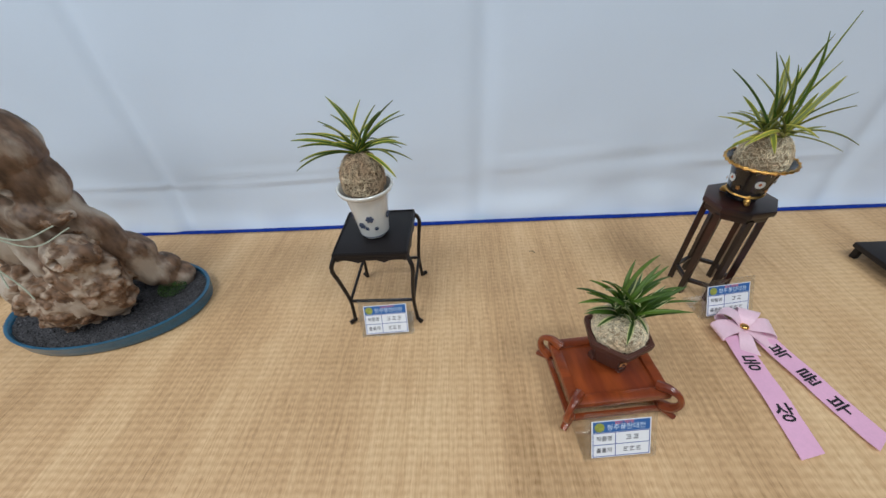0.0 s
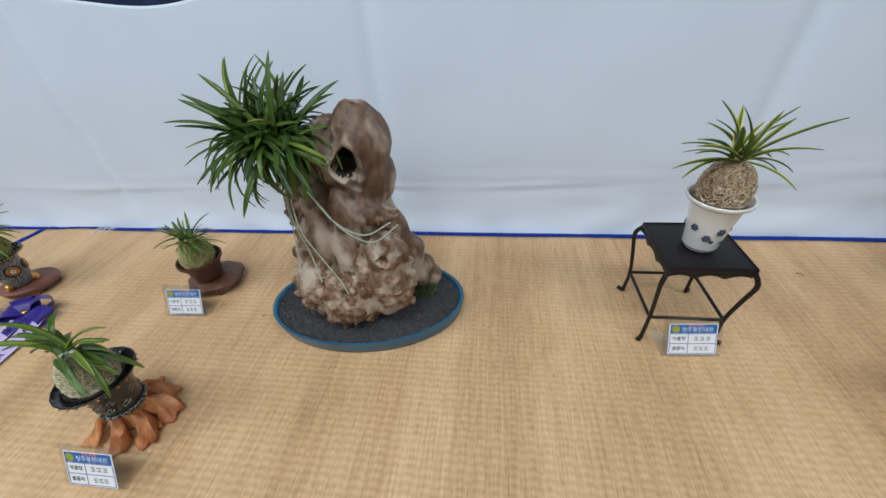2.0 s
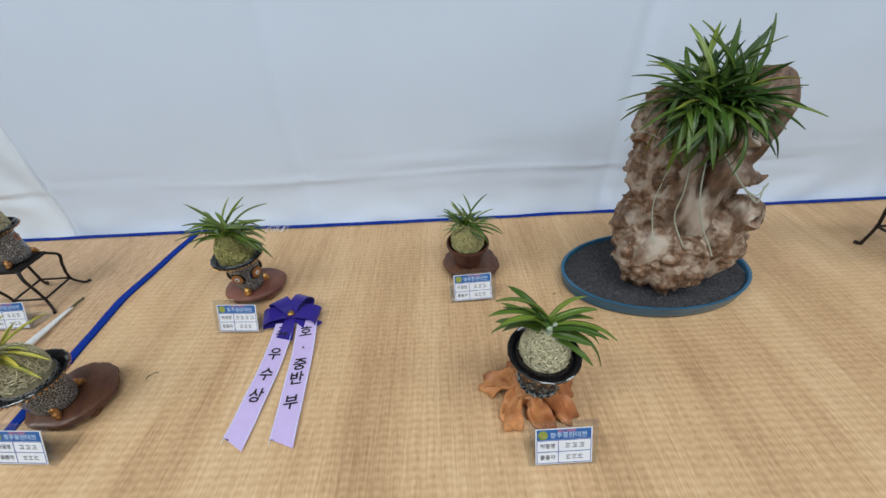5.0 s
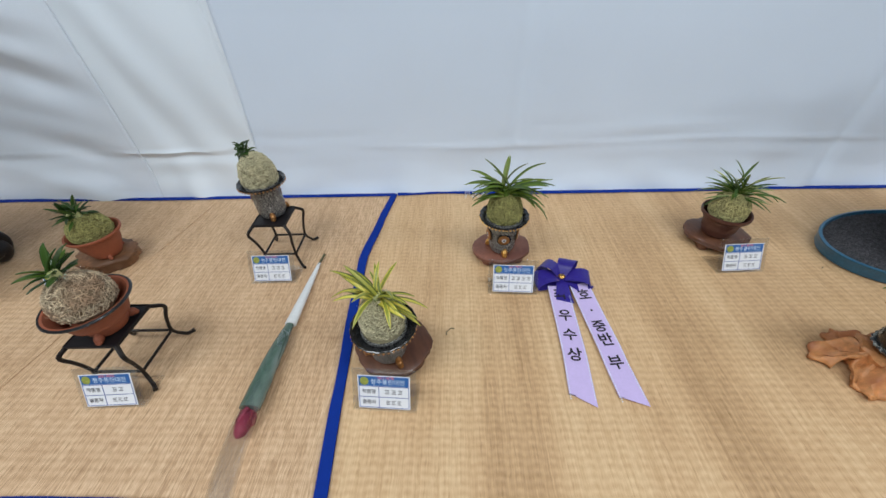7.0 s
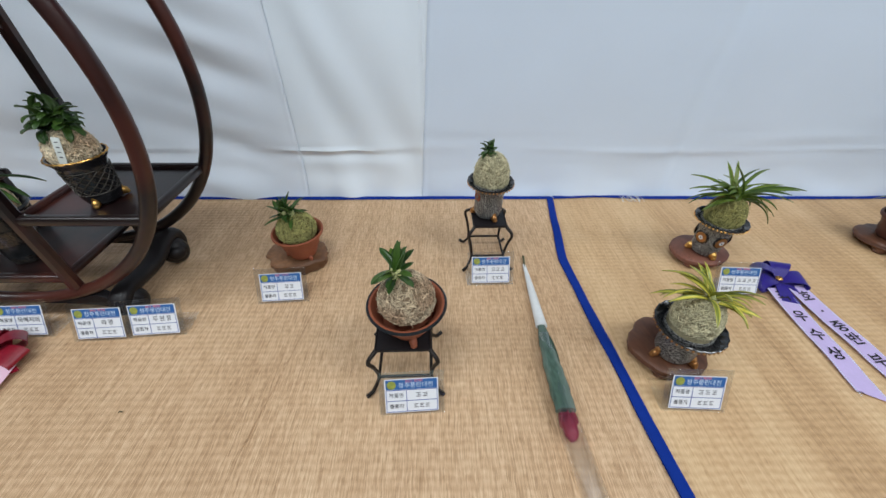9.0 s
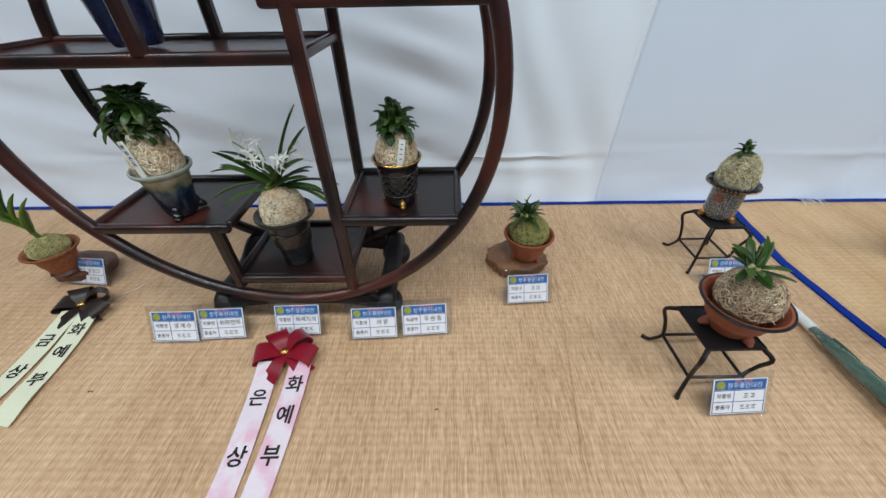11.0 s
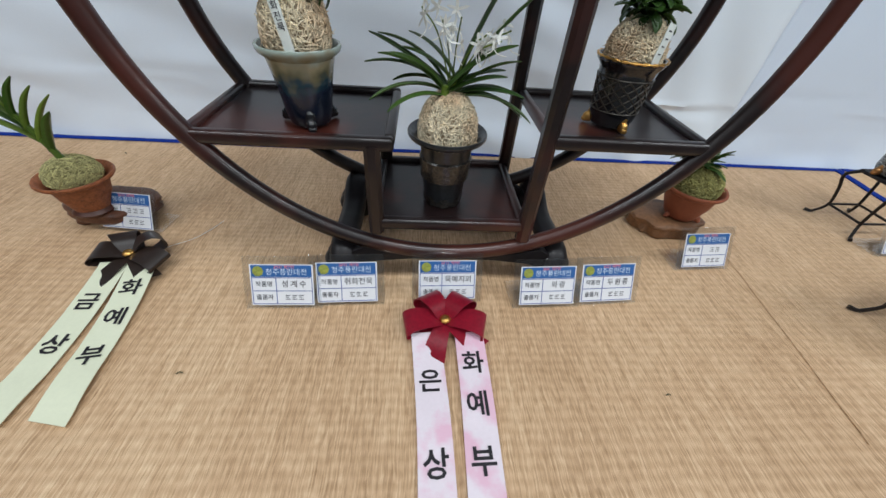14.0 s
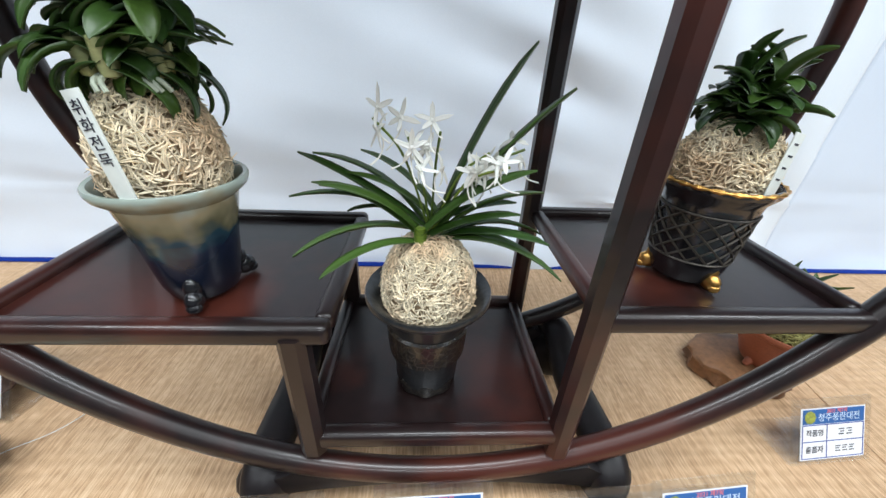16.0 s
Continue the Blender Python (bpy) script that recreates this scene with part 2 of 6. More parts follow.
M["slab_pink"] = material("reddish_wood_slab", (0.22, 0.085, 0.055), 0.5, vary=0.3, scale=25, bump=0.2, second=(0.13, 0.045, 0.03), second_scale=14)
M["root"] = material("orange_root_wood", (0.60, 0.26, 0.095), 0.5, vary=0.35, scale=28, fine=160, bump=0.3, second=(0.38, 0.13, 0.045), second_scale=20)
M["terracotta"] = material("terracotta", (0.30, 0.085, 0.040), 0.6, vary=0.2, scale=30, fine=400, bump=0.15)
M["terracotta_rough"] = material("carved_terracotta", (0.30, 0.095, 0.035), 0.6, vary=0.45, scale=110, fine=300, bump=0.7)
M["brownclay"] = material("dark_brown_clay", (0.085, 0.030, 0.020), 0.45, vary=0.25, scale=30, fine=400, bump=0.15)
M["porcelain"] = material("white_porcelain", (0.80, 0.80, 0.77), 0.14, vary=0.02, scale=20, bump=0.02, coat=0.5)
M["inkblue"] = material("cobalt_painting", (0.055, 0.075, 0.13), 0.25, vary=0.4, scale=200)
M["black"] = material("black_glaze", (0.010, 0.010, 0.012), 0.22, vary=0.3, scale=80, bump=0.2, coat=0.4)
M["net"] = scale_material("white_net_on_black", (0.012, 0.012, 0.014), (0.40, 0.40, 0.38), 250, 0.35, 0.10)
M["net_dark"] = scale_material("relief_net_on_black", (0.010, 0.008, 0.008), (0.060, 0.050, 0.038), 170, 0.28, 0.12, 0.4)
M["relief"] = material("worn_black_relief", (0.055, 0.046, 0.036), 0.35, metal=0.3, vary=0.4, scale=120, bump=0.1)
M["net_green"] = scale_material("grey_net_on_black", (0.02, 0.025, 0.028), (0.30, 0.32, 0.30), 130, 0.3, 0.1)
M["gold"] = material("gold_leaf", (0.75, 0.42, 0.12), 0.28, metal=0.95, vary=0.25, scale=150, bump=0.25)
M["copper"] = material("copper_gilt", (0.42, 0.20, 0.07), 0.35, metal=0.8, vary=0.35, scale=120, bump=0.3)
M["orange"] = material("orange_enamel", (0.55, 0.16, 0.05), 0.35, vary=0.2)
M["glaze"] = glaze_material("running_glaze", ((0.0, (0.006, 0.008, 0.012)), (0.48, (0.010, 0.016, 0.035)), (0.60, (0.015, 0.045, 0.065)), (0.68, (0.12, 0.115, 0.065)), (0.84, (0.30, 0.26, 0.16)), (1.0, (0.34, 0.40, 0.35))))
M["gunmetal"] = material("metallic_black_glaze", (0.035, 0.038, 0.042), 0.3, metal=0.5, vary=0.35, scale=70, bump=0.3, coat=0.3)
M["celadon"] = material("celadon_glaze", (0.16, 0.30, 0.24), 0.2, vary=0.15, scale=40, coat=0.5)
M["navyglaze"] = material("navy_glaze", (0.012, 0.02, 0.06), 0.2, vary=0.4, scale=60, coat=0.5)
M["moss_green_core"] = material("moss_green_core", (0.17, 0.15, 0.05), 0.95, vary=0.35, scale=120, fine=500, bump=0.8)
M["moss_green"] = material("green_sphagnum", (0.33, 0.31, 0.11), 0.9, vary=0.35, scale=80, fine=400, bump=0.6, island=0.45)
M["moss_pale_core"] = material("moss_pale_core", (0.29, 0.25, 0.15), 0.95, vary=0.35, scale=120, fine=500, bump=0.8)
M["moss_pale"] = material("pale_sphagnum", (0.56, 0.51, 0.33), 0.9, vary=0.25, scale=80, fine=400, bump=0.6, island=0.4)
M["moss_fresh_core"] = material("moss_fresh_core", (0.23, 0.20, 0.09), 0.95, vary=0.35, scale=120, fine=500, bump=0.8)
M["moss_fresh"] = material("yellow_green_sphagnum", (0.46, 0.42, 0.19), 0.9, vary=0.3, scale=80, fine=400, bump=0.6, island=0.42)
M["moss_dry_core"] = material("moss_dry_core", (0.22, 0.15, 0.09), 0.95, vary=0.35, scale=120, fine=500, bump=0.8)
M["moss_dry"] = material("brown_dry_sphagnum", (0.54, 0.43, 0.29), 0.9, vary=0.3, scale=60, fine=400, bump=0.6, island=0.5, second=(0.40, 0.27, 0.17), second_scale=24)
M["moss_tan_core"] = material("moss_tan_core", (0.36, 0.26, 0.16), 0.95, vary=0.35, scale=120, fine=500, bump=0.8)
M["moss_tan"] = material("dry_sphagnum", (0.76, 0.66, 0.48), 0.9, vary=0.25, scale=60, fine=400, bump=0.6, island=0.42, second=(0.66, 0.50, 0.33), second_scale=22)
M["leaf"] = leaf_material("green_leaf", (0.064, 0.125, 0.013))
M["leaf_dark"] = leaf_material("dark_green_leaf", (0.036, 0.084, 0.013))
M["leaf_mid"] = leaf_material("mid_green_leaf", (0.120, 0.185, 0.022))
M["leaf_yellow"] = leaf_material("yellow_leaf", (0.52, 0.47, 0.07))
M["leaf_cream"] = leaf_material("cream_leaf_edge", (0.58, 0.58, 0.27))
M["leaf_olive"] = leaf_material("olive_leaf", (0.20, 0.23, 0.035))
M["rootgrey"] = material("aerial_root", (0.42, 0.46, 0.36), 0.6, vary=0.2, scale=100)
M["petal_white"] = material("white_petal", (0.85, 0.85, 0.80), 0.5, vary=0.04)
M["petal_violet"] = material("violet_petal", (0.42, 0.36, 0.75), 0.5, vary=0.15)
M["acrylic"] = glass_material("clear_acrylic", (0.975, 0.985, 0.985), 0.08, 0.12)
M["film"] = glass_material("cellophane", (0.96, 0.965, 0.965), 0.25, 0.20)
M["paper"] = material("white_card_paper", (0.82, 0.83, 0.86), 0.6, vary=0.01, bump=0.0)
M["band"] = material("blue_card_print", (0.025, 0.12, 0.36), 0.5, vary=0.08, scale=60, bump=0.0)
M["print"] = material("dark_print", (0.02, 0.02, 0.035), 0.6, vary=0.1, bump=0.0)
M["blue_print"] = material("blue_rule", (0.035, 0.08, 0.34), 0.6, vary=0.1, bump=0.0)
M["red_print"] = material("red_print", (0.85, 0.22, 0.22), 0.6, vary=0.1, bump=0.0)
M["white_print"] = material("pale_blue_print", (0.62, 0.76, 0.88), 0.6, vary=0.05, bump=0.0)
M["emblem"] = material("olive_gold_emblem", (0.30, 0.33, 0.06), 0.5, vary=0.4, scale=400, bump=0.0)
M["violet_satin"] = material("violet_satin", (0.026, 0.014, 0.22), 0.38, vary=0.2, scale=30, sheen=0.08)
M["lilac_ribbon"] = material("lilac_ribbon", (0.60, 0.48, 0.78), 0.4, vary=0.06, scale=20, sheen=0.2)
M["pink_ribbon"] = material("pink_ribbon", (0.80, 0.44, 0.62), 0.4, vary=0.06, scale=20, sheen=0.2)
M["pink_satin"] = material("pale_pink_satin", (0.85, 0.58, 0.68), 0.35, vary=0.06, scale=20, sheen=0.3)
M["red_satin"] = material("crimson_satin", (0.24, 0.004, 0.018), 0.36, vary=0.25, scale=30, sheen=0.02)
M["blossom_ribbon"] = material("pale_pink_printed_ribbon", (0.84, 0.74, 0.80), 0.45, vary=0.03, scale=20, second=(0.82, 0.52, 0.64), second_scale=24)
M["brown_satin"] = material("dark_brown_satin", (0.020, 0.011, 0.008), 0.42, vary=0.3, scale=30, sheen=0.0)
M["cream_ribbon"] = material("pale_green_cream_ribbon", (0.78, 0.80, 0.60), 0.45, vary=0.03, scale=20)
M["lace"] = material("iridescent_edge", (0.72, 0.80, 0.92), 0.3, vary=0.2, scale=300)
M["ink"] = material("brush_ink", (0.012, 0.010, 0.014), 0.55, vary=0.2, bump=0.0)
M["white_film"] = material("white_wrapping", (0.72, 0.73, 0.72), 0.35, vary=0.08, scale=30)
M["rose"] = material("red_rose_petal", (0.28, 0.02, 0.05), 0.55, vary=0.25, scale=80)
# grey-green leaf; its pale patches are the film's highlights painted into the colour
M["rose_leaf"] = material("rose_leaf_with_film_glints", (0.075, 0.125, 0.095), 0.25, vary=0.35, scale=40, coat=0.5, second=(0.17, 0.22, 0.19), second_scale=20, bump=0.5, bump_dist=0.004, stretch=(1, 0.35, 1))
M["rose_dark"] = material("dark_rose_leaf", (0.035, 0.065, 0.045), 0.3, vary=0.3, scale=60, coat=0.4)
M["stem"] = material("cut_stem", (0.10, 0.09, 0.04), 0.7, vary=0.3, scale=80)
M["driftwood"] = material("smooth_weathered_trunk", (0.17, 0.100, 0.062), 0.55, vary=0.7, scale=22, fine=90, bump=0.8, second=(0.49, 0.405, 0.325), second_scale=20, bump_dist=0.003, stretch=(1, 1, 0.5))
M["burlwood"] = material("knobbly_burl_wood", (0.19, 0.105, 0.058), 0.7, vary=0.75, scale=40, fine=140, bump=0.8, second=(0.42, 0.325, 0.245), second_scale=38, bump_dist=0.003)
M["gravel"] = material("dark_gravel", (0.060, 0.058, 0.064), 0.85, vary=0.5, scale=150, fine=500, bump=0.6, island=0.6)
M["tray"] = material("blue_glazed_tray", (0.018, 0.105, 0.19), 0.28, vary=0.25, scale=25, bump=0.04, coat=0.15)
# near-black wood with the hollow's deep shade put into its colour
M["darkhole"] = material("dark_hollow_shade", (0.03, 0.02, 0.015), 0.9, vary=0.4)
M["tagwhite"] = material("plastic_plant_label", (0.78, 0.82, 0.78), 0.4, vary=0.04)


# ---- mesh helpers ----
def finish(bm, name, mats, sharp=38.0):
    me = bpy.data.meshes.new(name)
    bm.to_mesh(me)
    bm.free()
    return dress(me, mats, sharp)


def dress(me, mats, sharp=38.0):
    for m in mats if isinstance(mats, (list, tuple)) else (mats,):
        me.materials.append(m)
    me.polygons.foreach_set("use_smooth", [True] * len(me.polygons))
    if sharp:
        me.set_sharp_from_angle(angle=radians(sharp))
    return me


def part(name, bm, mats=None, parent=None, label="", m=None, sharp=38.0):
    """Links a bmesh or mesh as one object under a thing or a part."""
    me = bm if isinstance(bm, bpy.types.Mesh) else finish(bm, name, mats, sharp)
    ob = new(name, me)
    if parent:
        ob.parent = parent
    if m is not None:
        ob.matrix_basis = m
    if label:
        ob["label"] = label
    return ob


def thing(name, label, category, m, group="", kind=""):
    ob = new(name)
    ob.empty_display_size = 0.02
    ob.matrix_basis = m
    return tagged(ob, label, category, group, kind)


def box(cx, cy, cz, sx, sy, sz, bevel=0.0, seg=2):
    bm = bmesh.new()
    bmesh.ops.create_cube(bm, size=1, matrix=Matrix.Translation((cx, cy, cz)) @ Matrix.Diagonal((sx, sy, sz, 1)))
    if bevel:
        bmesh.ops.bevel(bm, geom=bm.edges[:], offset=bevel, segments=seg, profile=0.6, affect="EDGES")
    return bm


def lathe(profile, seg=40, wobble=None):
    """A turned body. wobble(angle, k) scales the radius."""
    bm = bmesh.new()
    rings = []
    for k, (r, z) in enumerate(profile):
        if r < 1e-6:
            rings.append([bm.verts.new((0, 0, z))])
            continue
        ring = []
        for i in range(seg):
            a = 2 * math.pi * i / seg
            s = wobble(a, k) if wobble else 1.0
            ring.append(bm.verts.new((r * s * math.cos(a), r * s * math.sin(a), z)))
        rings.append(ring)
    for p, q in zip(rings, rings[1:]):
        for i in range(seg):
            j = (i + 1) % seg
            vs = [p[i % len(p)], p[j % len(p)], q[j % len(q)], q[i % len(q)]]
            vs = list(dict.fromkeys(vs))
            if len(vs) > 2:
                bm.faces.new(vs)
    bmesh.ops.recalc_face_normals(bm, faces=bm.faces[:])
    return bm


def sweep(points, radius, seg=10, up=(0, 0, 1), flat=(1.0, 1.0), closed=False, bm=None, square=False):
    """A rod along points; radius one number or one a point; flat scales it across and along up."""
    bm = bm or bmesh.new()
    pts = [Vector(p) for p in points]
    n = len(pts)
    rad = radius if isinstance(radius, (list, tuple)) else [radius] * n
    up = Vector(up)
    rings = []
    for i, p in enumerate(pts):
        a, b = (pts[i - 1], pts[(i + 1) % n]) if closed else (pts[max(i - 1, 0)], pts[min(i + 1, n - 1)])
        t = (b - a).normalized()
        side = t.cross(up)
        side = side.normalized() if side.length > 1e-4 else Vector((1, 0, 0))
        top = side.cross(t).normalized()
        ring = []
        for k in range(seg):
            g = 2 * math.pi * (k + (0.5 if square else 0)) / seg
            c, s = math.cos(g), math.sin(g)
            if square:
                e = 1.25
                c, s = math.copysign(abs(c) ** (1 / e) , c), math.copysign(abs(s) ** (1 / e), s)
            ring.append(bm.verts.new(p + side * c * rad[i] * flat[0] + top * s * rad[i] * flat[1]))
        rings.append(ring)
    for p, q in zip(rings, rings[1:] + (rings[:1] if closed else [])):
        for k in range(seg):
            j = (k + 1) % seg
            bm.faces.new((p[k], p[j], q[j], q[k]))
    if not closed:
        bm.faces.new(rings[0][::-1]), bm.faces.new(rings[-1])
    bmesh.ops.recalc_face_normals(bm, faces=bm.faces[:])
    return bm


def smooth_line(points, n):
    """n points on a smooth curve (Catmull-Rom) through the given ones."""
    p = [Vector(q) for q in points]
    p = [2 * p[0] - p[1], *p, 2 * p[-1] - p[-2]]
    out = []
    for i in range(n):
        u = i / (n - 1) * (len(p) - 3)
        k = min(int(u), len(p) - 4)
        t = u - k
        a, b, c, d = p[k : k + 4]
        out.append(0.5 * ((2 * b) + (c - a) * t + (2 * a - 5 * b + 4 * c - d) * t * t + (3 * b - a - 3 * c + d) * t**3))
    return out


def prism(outline, z0, z1, bevel=0.0):
    """An upright slab over a flat outline."""
    bm = bmesh.new()
    f = bm.faces.new([bm.verts.new((x, y, z0)) for x, y in outline])
    r = bmesh.ops.extrude_face_region(bm, geom=[f])
    bmesh.ops.translate(bm, vec=(0, 0, z1 - z0), verts=[v for v in r["geom"] if isinstance(v, bmesh.types.BMVert)])
    bmesh.ops.recalc_face_normals(bm, faces=bm.faces[:])
    if bevel:
        edges = [e for e in bm.edges if abs(e.verts[0].co.z - e.verts[1].co.z) < 1e-6]
        bmesh.ops.bevel(bm, geom=edges, offset=bevel, segments=2, profile=0.6, affect="EDGES")
    return bm


def ball(c, r, seg=12, squash=(1, 1, 1), bm=None):
    bm = bm or bmesh.new()
    bmesh.ops.create_uvsphere(bm, u_segments=seg, v_segments=max(6, seg // 2 + 1), radius=r, matrix=Matrix.Translation(c) @ Matrix.Diagonal((*squash, 1)))
    return bm


def solid(pairs, name, mats):
    """A mesh from vertex and face lists."""
    me = bpy.data.meshes.new(name)
    me.from_pydata(*pairs)
    me.update()
    return dress(me, mats)


LETTERS = {}


def letters(body, size, mat):
    """Raised writing in the built-in font, centred on its own middle, lying in its xy plane."""
    key = (body, size, mat.name)
    if key not in LETTERS:
        cu = bpy.data.curves.new("lettering", "FONT")
        cu.body, cu.size, cu.extrude, cu.align_x, cu.align_y = body, size, 0.00012, "CENTER", "CENTER"
        cu.resolution_u = 2
        cu.offset = size * 0.018 if mat is M["ink"] else 0.0
        ob = new("lettering", cu)
        bpy.context.view_layer.update()
        me = bpy.data.meshes.new_from_object(ob.evaluated_get(bpy.context.evaluated_depsgraph_get()))
        bpy.data.objects.remove(ob)
        bpy.data.curves.remove(cu)
        me.materials.clear()
        me.materials.append(mat)
        LETTERS[key] = me
    return LETTERS[key]


# ---- the hall, the table, the mats and the backdrop ----
FLOOR = -0.74
hall = [("floor", 0, -1.5, FLOOR - 0.05, 16, 9, 0.1, "floor"), ("ceiling", 0, -1.5, 2.75, 16, 9, 0.1, "wall"),
        ("wall_north", 0, 3.05, 1.0, 16, 0.1, 3.5, "wall"), ("wall_south", 0, -6.05, 1.0, 16, 0.1, 3.5, "wall"),
        ("wall_east", 8.05, -1.5, 1.0, 0.1, 9.2, 3.5, "wall"), ("wall_west", -8.05, -1.5, 1.0, 0.1, 9.2, 3.5, "wall")]
for nm, cx, cy, cz, sx, sy, sz, mk in hall:
    tagged(part(nm, box(cx, cy, cz, sx, sy, sz), M[mk]), "plain " + nm.split("_")[0] + " of the exhibition hall", nm.split("_")[0], kind="structure")


def curtain():
    nx, nz = 500, 6
    v, f = [], []
    for k in range(nz):
        for i in range(nx):
            x = -4.5 + 9.5 * i / (nx - 1)
            v.append((x, 0.45 + 0.03 * math.sin(x * 42 + 2 * noise.noise((x * 2, 0, 0))) + 0.02 * noise.noise((x * 6, k * 0.4, 3)), FLOOR + 0.005 + 2.9 * k / (nz - 1)))
    for k in range(nz - 1):
        for i in range(nx - 1):
            a = k * nx + i
            f.append((a, a + 1, a + nx + 1, a + nx))
    ob = part("backdrop_curtain", solid((v, [], f), "backdrop_curtain", M["curtain"]), None)
    tagged(ob, "dark navy pleated curtain hanging behind the white cloth", "curtain", kind="structure")


curtain()


def cloth_top(x):
    return 0.618 - 0.040 * bump_at(x - 0.75, 0.22) + 0.03 * max(0, x - 1) + 0.045 * min(1, max(0, (-0.2 - x) / 0.3))


def bump_at(d, w):
    return math.exp(-(d / w) ** 2)


def cloth_depth(x, z):
    """How far the hanging cloth stands back from the mats' rear edge."""
    y = 0.030
    y += 0.006 * noise.noise((x * 1.3, z * 1.1, 0.5)) + 0.0025 * noise.noise((x * 6, z * 5, 4.1))
    # seam of the folded hem and the creases below it
    hem = 0.142 + 0.012 * noise.noise((x * 1.7, 0, 9))
    here = max(0.0, min(1.0, 0.25 + 1.6 * noise.noise((x * 2.3, 2, 1))))
    y -= 0.006 * bump_at(z - hem, 0.0055) * here
    y += 0.003 * bump_at(z - hem + 0.018, 0.012) * here
    y += 0.0035 * noise.noise((x * 3.5, z * 26, 11)) * bump_at(z - hem - 0.01, 0.06)
    low = max(0.0, (0.10 - z) / 0.10)
    y += low * 0.010 * noise.noise((x * 9, z * 14, 7)) - 0.016 * low ** 2
    # upright folds where the cloth was packed
    for cx, w in ((2.06, 0.05), (1.21, 0.04), (0.34, 0.05), (2.95, 0.05)):
        y += 0.010 * bump_at(x - cx - 0.03 * z, w * 0.5)
    # second sheet with slanting folds
    if x < -0.39:
        y -= 0.004
    if -0.74 < x < -0.36:
        s = (x + 0.39) * 0.9 + (z - 0.3) * 0.42
        y += 0.0035 * math.sin(s * 44 + 2.6 * noise.noise((x * 5, z * 3, 2))) * min(1, (x + 0.74) / 0.08) * min(1, (-0.36 - x) / 0.06)
    edge = -0.735
    if x <= edge:
        y += 0.002
        fade = min(1, (edge - x) / 0.16) * (0.30 + 0.70 * bump_at(min(0, x + 0.86), 0.16))
        s = z * 1.0 + (x + 1.2) * 0.30
        y += fade * (0.036 * noise.noise((s * 6 + 3, x * 1.2, 5)) + 0.013 * noise.noise((s * 15, x * 2.0, 8)))
    return y


def backdrop(x0, x1, slant, mk, label):
    nx, nz = int(90 * (x1 - x0)) + 40, 90
    v, f = [], []
    for k in range(nz):
        for i in range(nx):
            s = k / (nz - 1)
            x = x0 + (x1 - x0) * i / (nx - 1)
            z = -0.03 + (cloth_top(x) + 0.03) * s
            e0, e1 = slant
            x += (z - 0.25) * (e0 + (e1 - e0) * i / (nx - 1))
            v.append((x, cloth_depth(x, z), z))
    for k in range(nz - 1):
        for i in range(nx - 1):
            a = k * nx + i
            f.append((a, a + 1, a + nx + 1, a + nx))
    ob = part("backdrop_cloth", solid((v, [], f), "backdrop_cloth", M[mk]), None)
    s = ob.modifiers.new("thickness", "SOLIDIFY")
    s.thickness, s.offset = 0.002, 1.0
    tagged(ob, label, "backdrop", kind="structure")


backdrop(-0.385, 4.6, (0.05, 0.0), "cloth", "white creased cloth backdrop hanging behind the table")
backdrop(-0.735, -0.385, (0.0, 0.05), "cloth_double", "doubled width of bright white backdrop cloth")
backdrop(-3.6, -0.735, (0.0, 0.0), "cloth_grey", "thin bluish white backdrop cloth in slack folds")

table = thing("display_table", "long display table under a pale green cloth", "table", pose(0.4, -0.42, FLOOR))
part("tabletop", box(0, 0, -FLOOR - 0.026, 7.4, 0.84, 0.025, 0.004), M["wall"], table, "long plain board")
for lx in (-3.5, -1.2, 1.2, 3.5):
    for ly in (-0.36, 0.36):
        part("leg", box(lx, ly, (-FLOOR - 0.04) / 2, 0.04, 0.04, -FLOOR - 0.04, 0.003), M["iron"], table)


def tablecloth():
    """The cloth lies on the board and falls over its front edge in shallow folds."""
    v, f = [], []
    nx = 420
    prof = [(0.02, -0.0065), (-0.4, -0.0065), (-0.79, -0.0065), (-0.835, -0.0065), (-0.846, -0.009), (-0.852, -0.018), (-0.856, -0.05), (-0.866, -0.2), (-0.872, -0.45), (-0.874, FLOOR + 0.01)]
    for k, (y, z) in enumerate(prof):
        drop = max(0, -z - 0.015)
        for i in range(nx):
            x = -3.4 + 7.6 * i / (nx - 1)
            v.append((x, y - min(drop * 0.16, 0.05) * (0.6 + math.sin(x * 17 + 2 * noise.noise((x, 0, 0)))) , z + (0.0015 * noise.noise((x * 7, y * 9, 0)) if k in (2, 3) else 0)))
    for k in range(len(prof) - 1):
        for i in range(nx - 1):
            a = k * nx + i
            f.append((a, a + nx, a + nx + 1, a + 1))
    ob = part("tablecloth", solid((v, [], f), "tablecloth", M["teal"]))
    s = ob.modifiers.new("thickness", "SOLIDIFY")
    s.thickness, s.offset = 0.001, -1.0
    tagged(ob, "pale green cloth covering the long table", "tablecloth")


tablecloth()


def seam_x(y):
    """Where the left edge of the right mat runs."""
    line = ((-0.012, 0.0), (-0.030, -0.13), (-0.050, -0.28), (-0.043, -0.40), (-0.027, -0.62), (-0.012, -0.82))
    for (xa, ya), (xb, yb) in zip(line, line[1:]):
        if ya >= y >= yb:
            t = (ya - y) / (ya - yb)
            t = t * t * (3 - 2 * t) * 0.4 + t * 0.6
            return xa + (xb - xa) * t
    return line[0][0] if y > 0 else line[-1][0]


def front_y(x):
    if x > -0.05:
        return -0.800 + 0.004 * math.sin(x * 5)
    return -0.779 - 0.022 * bump_at(x + 1.33, 0.28) + 0.001 * math.sin(x * 13)


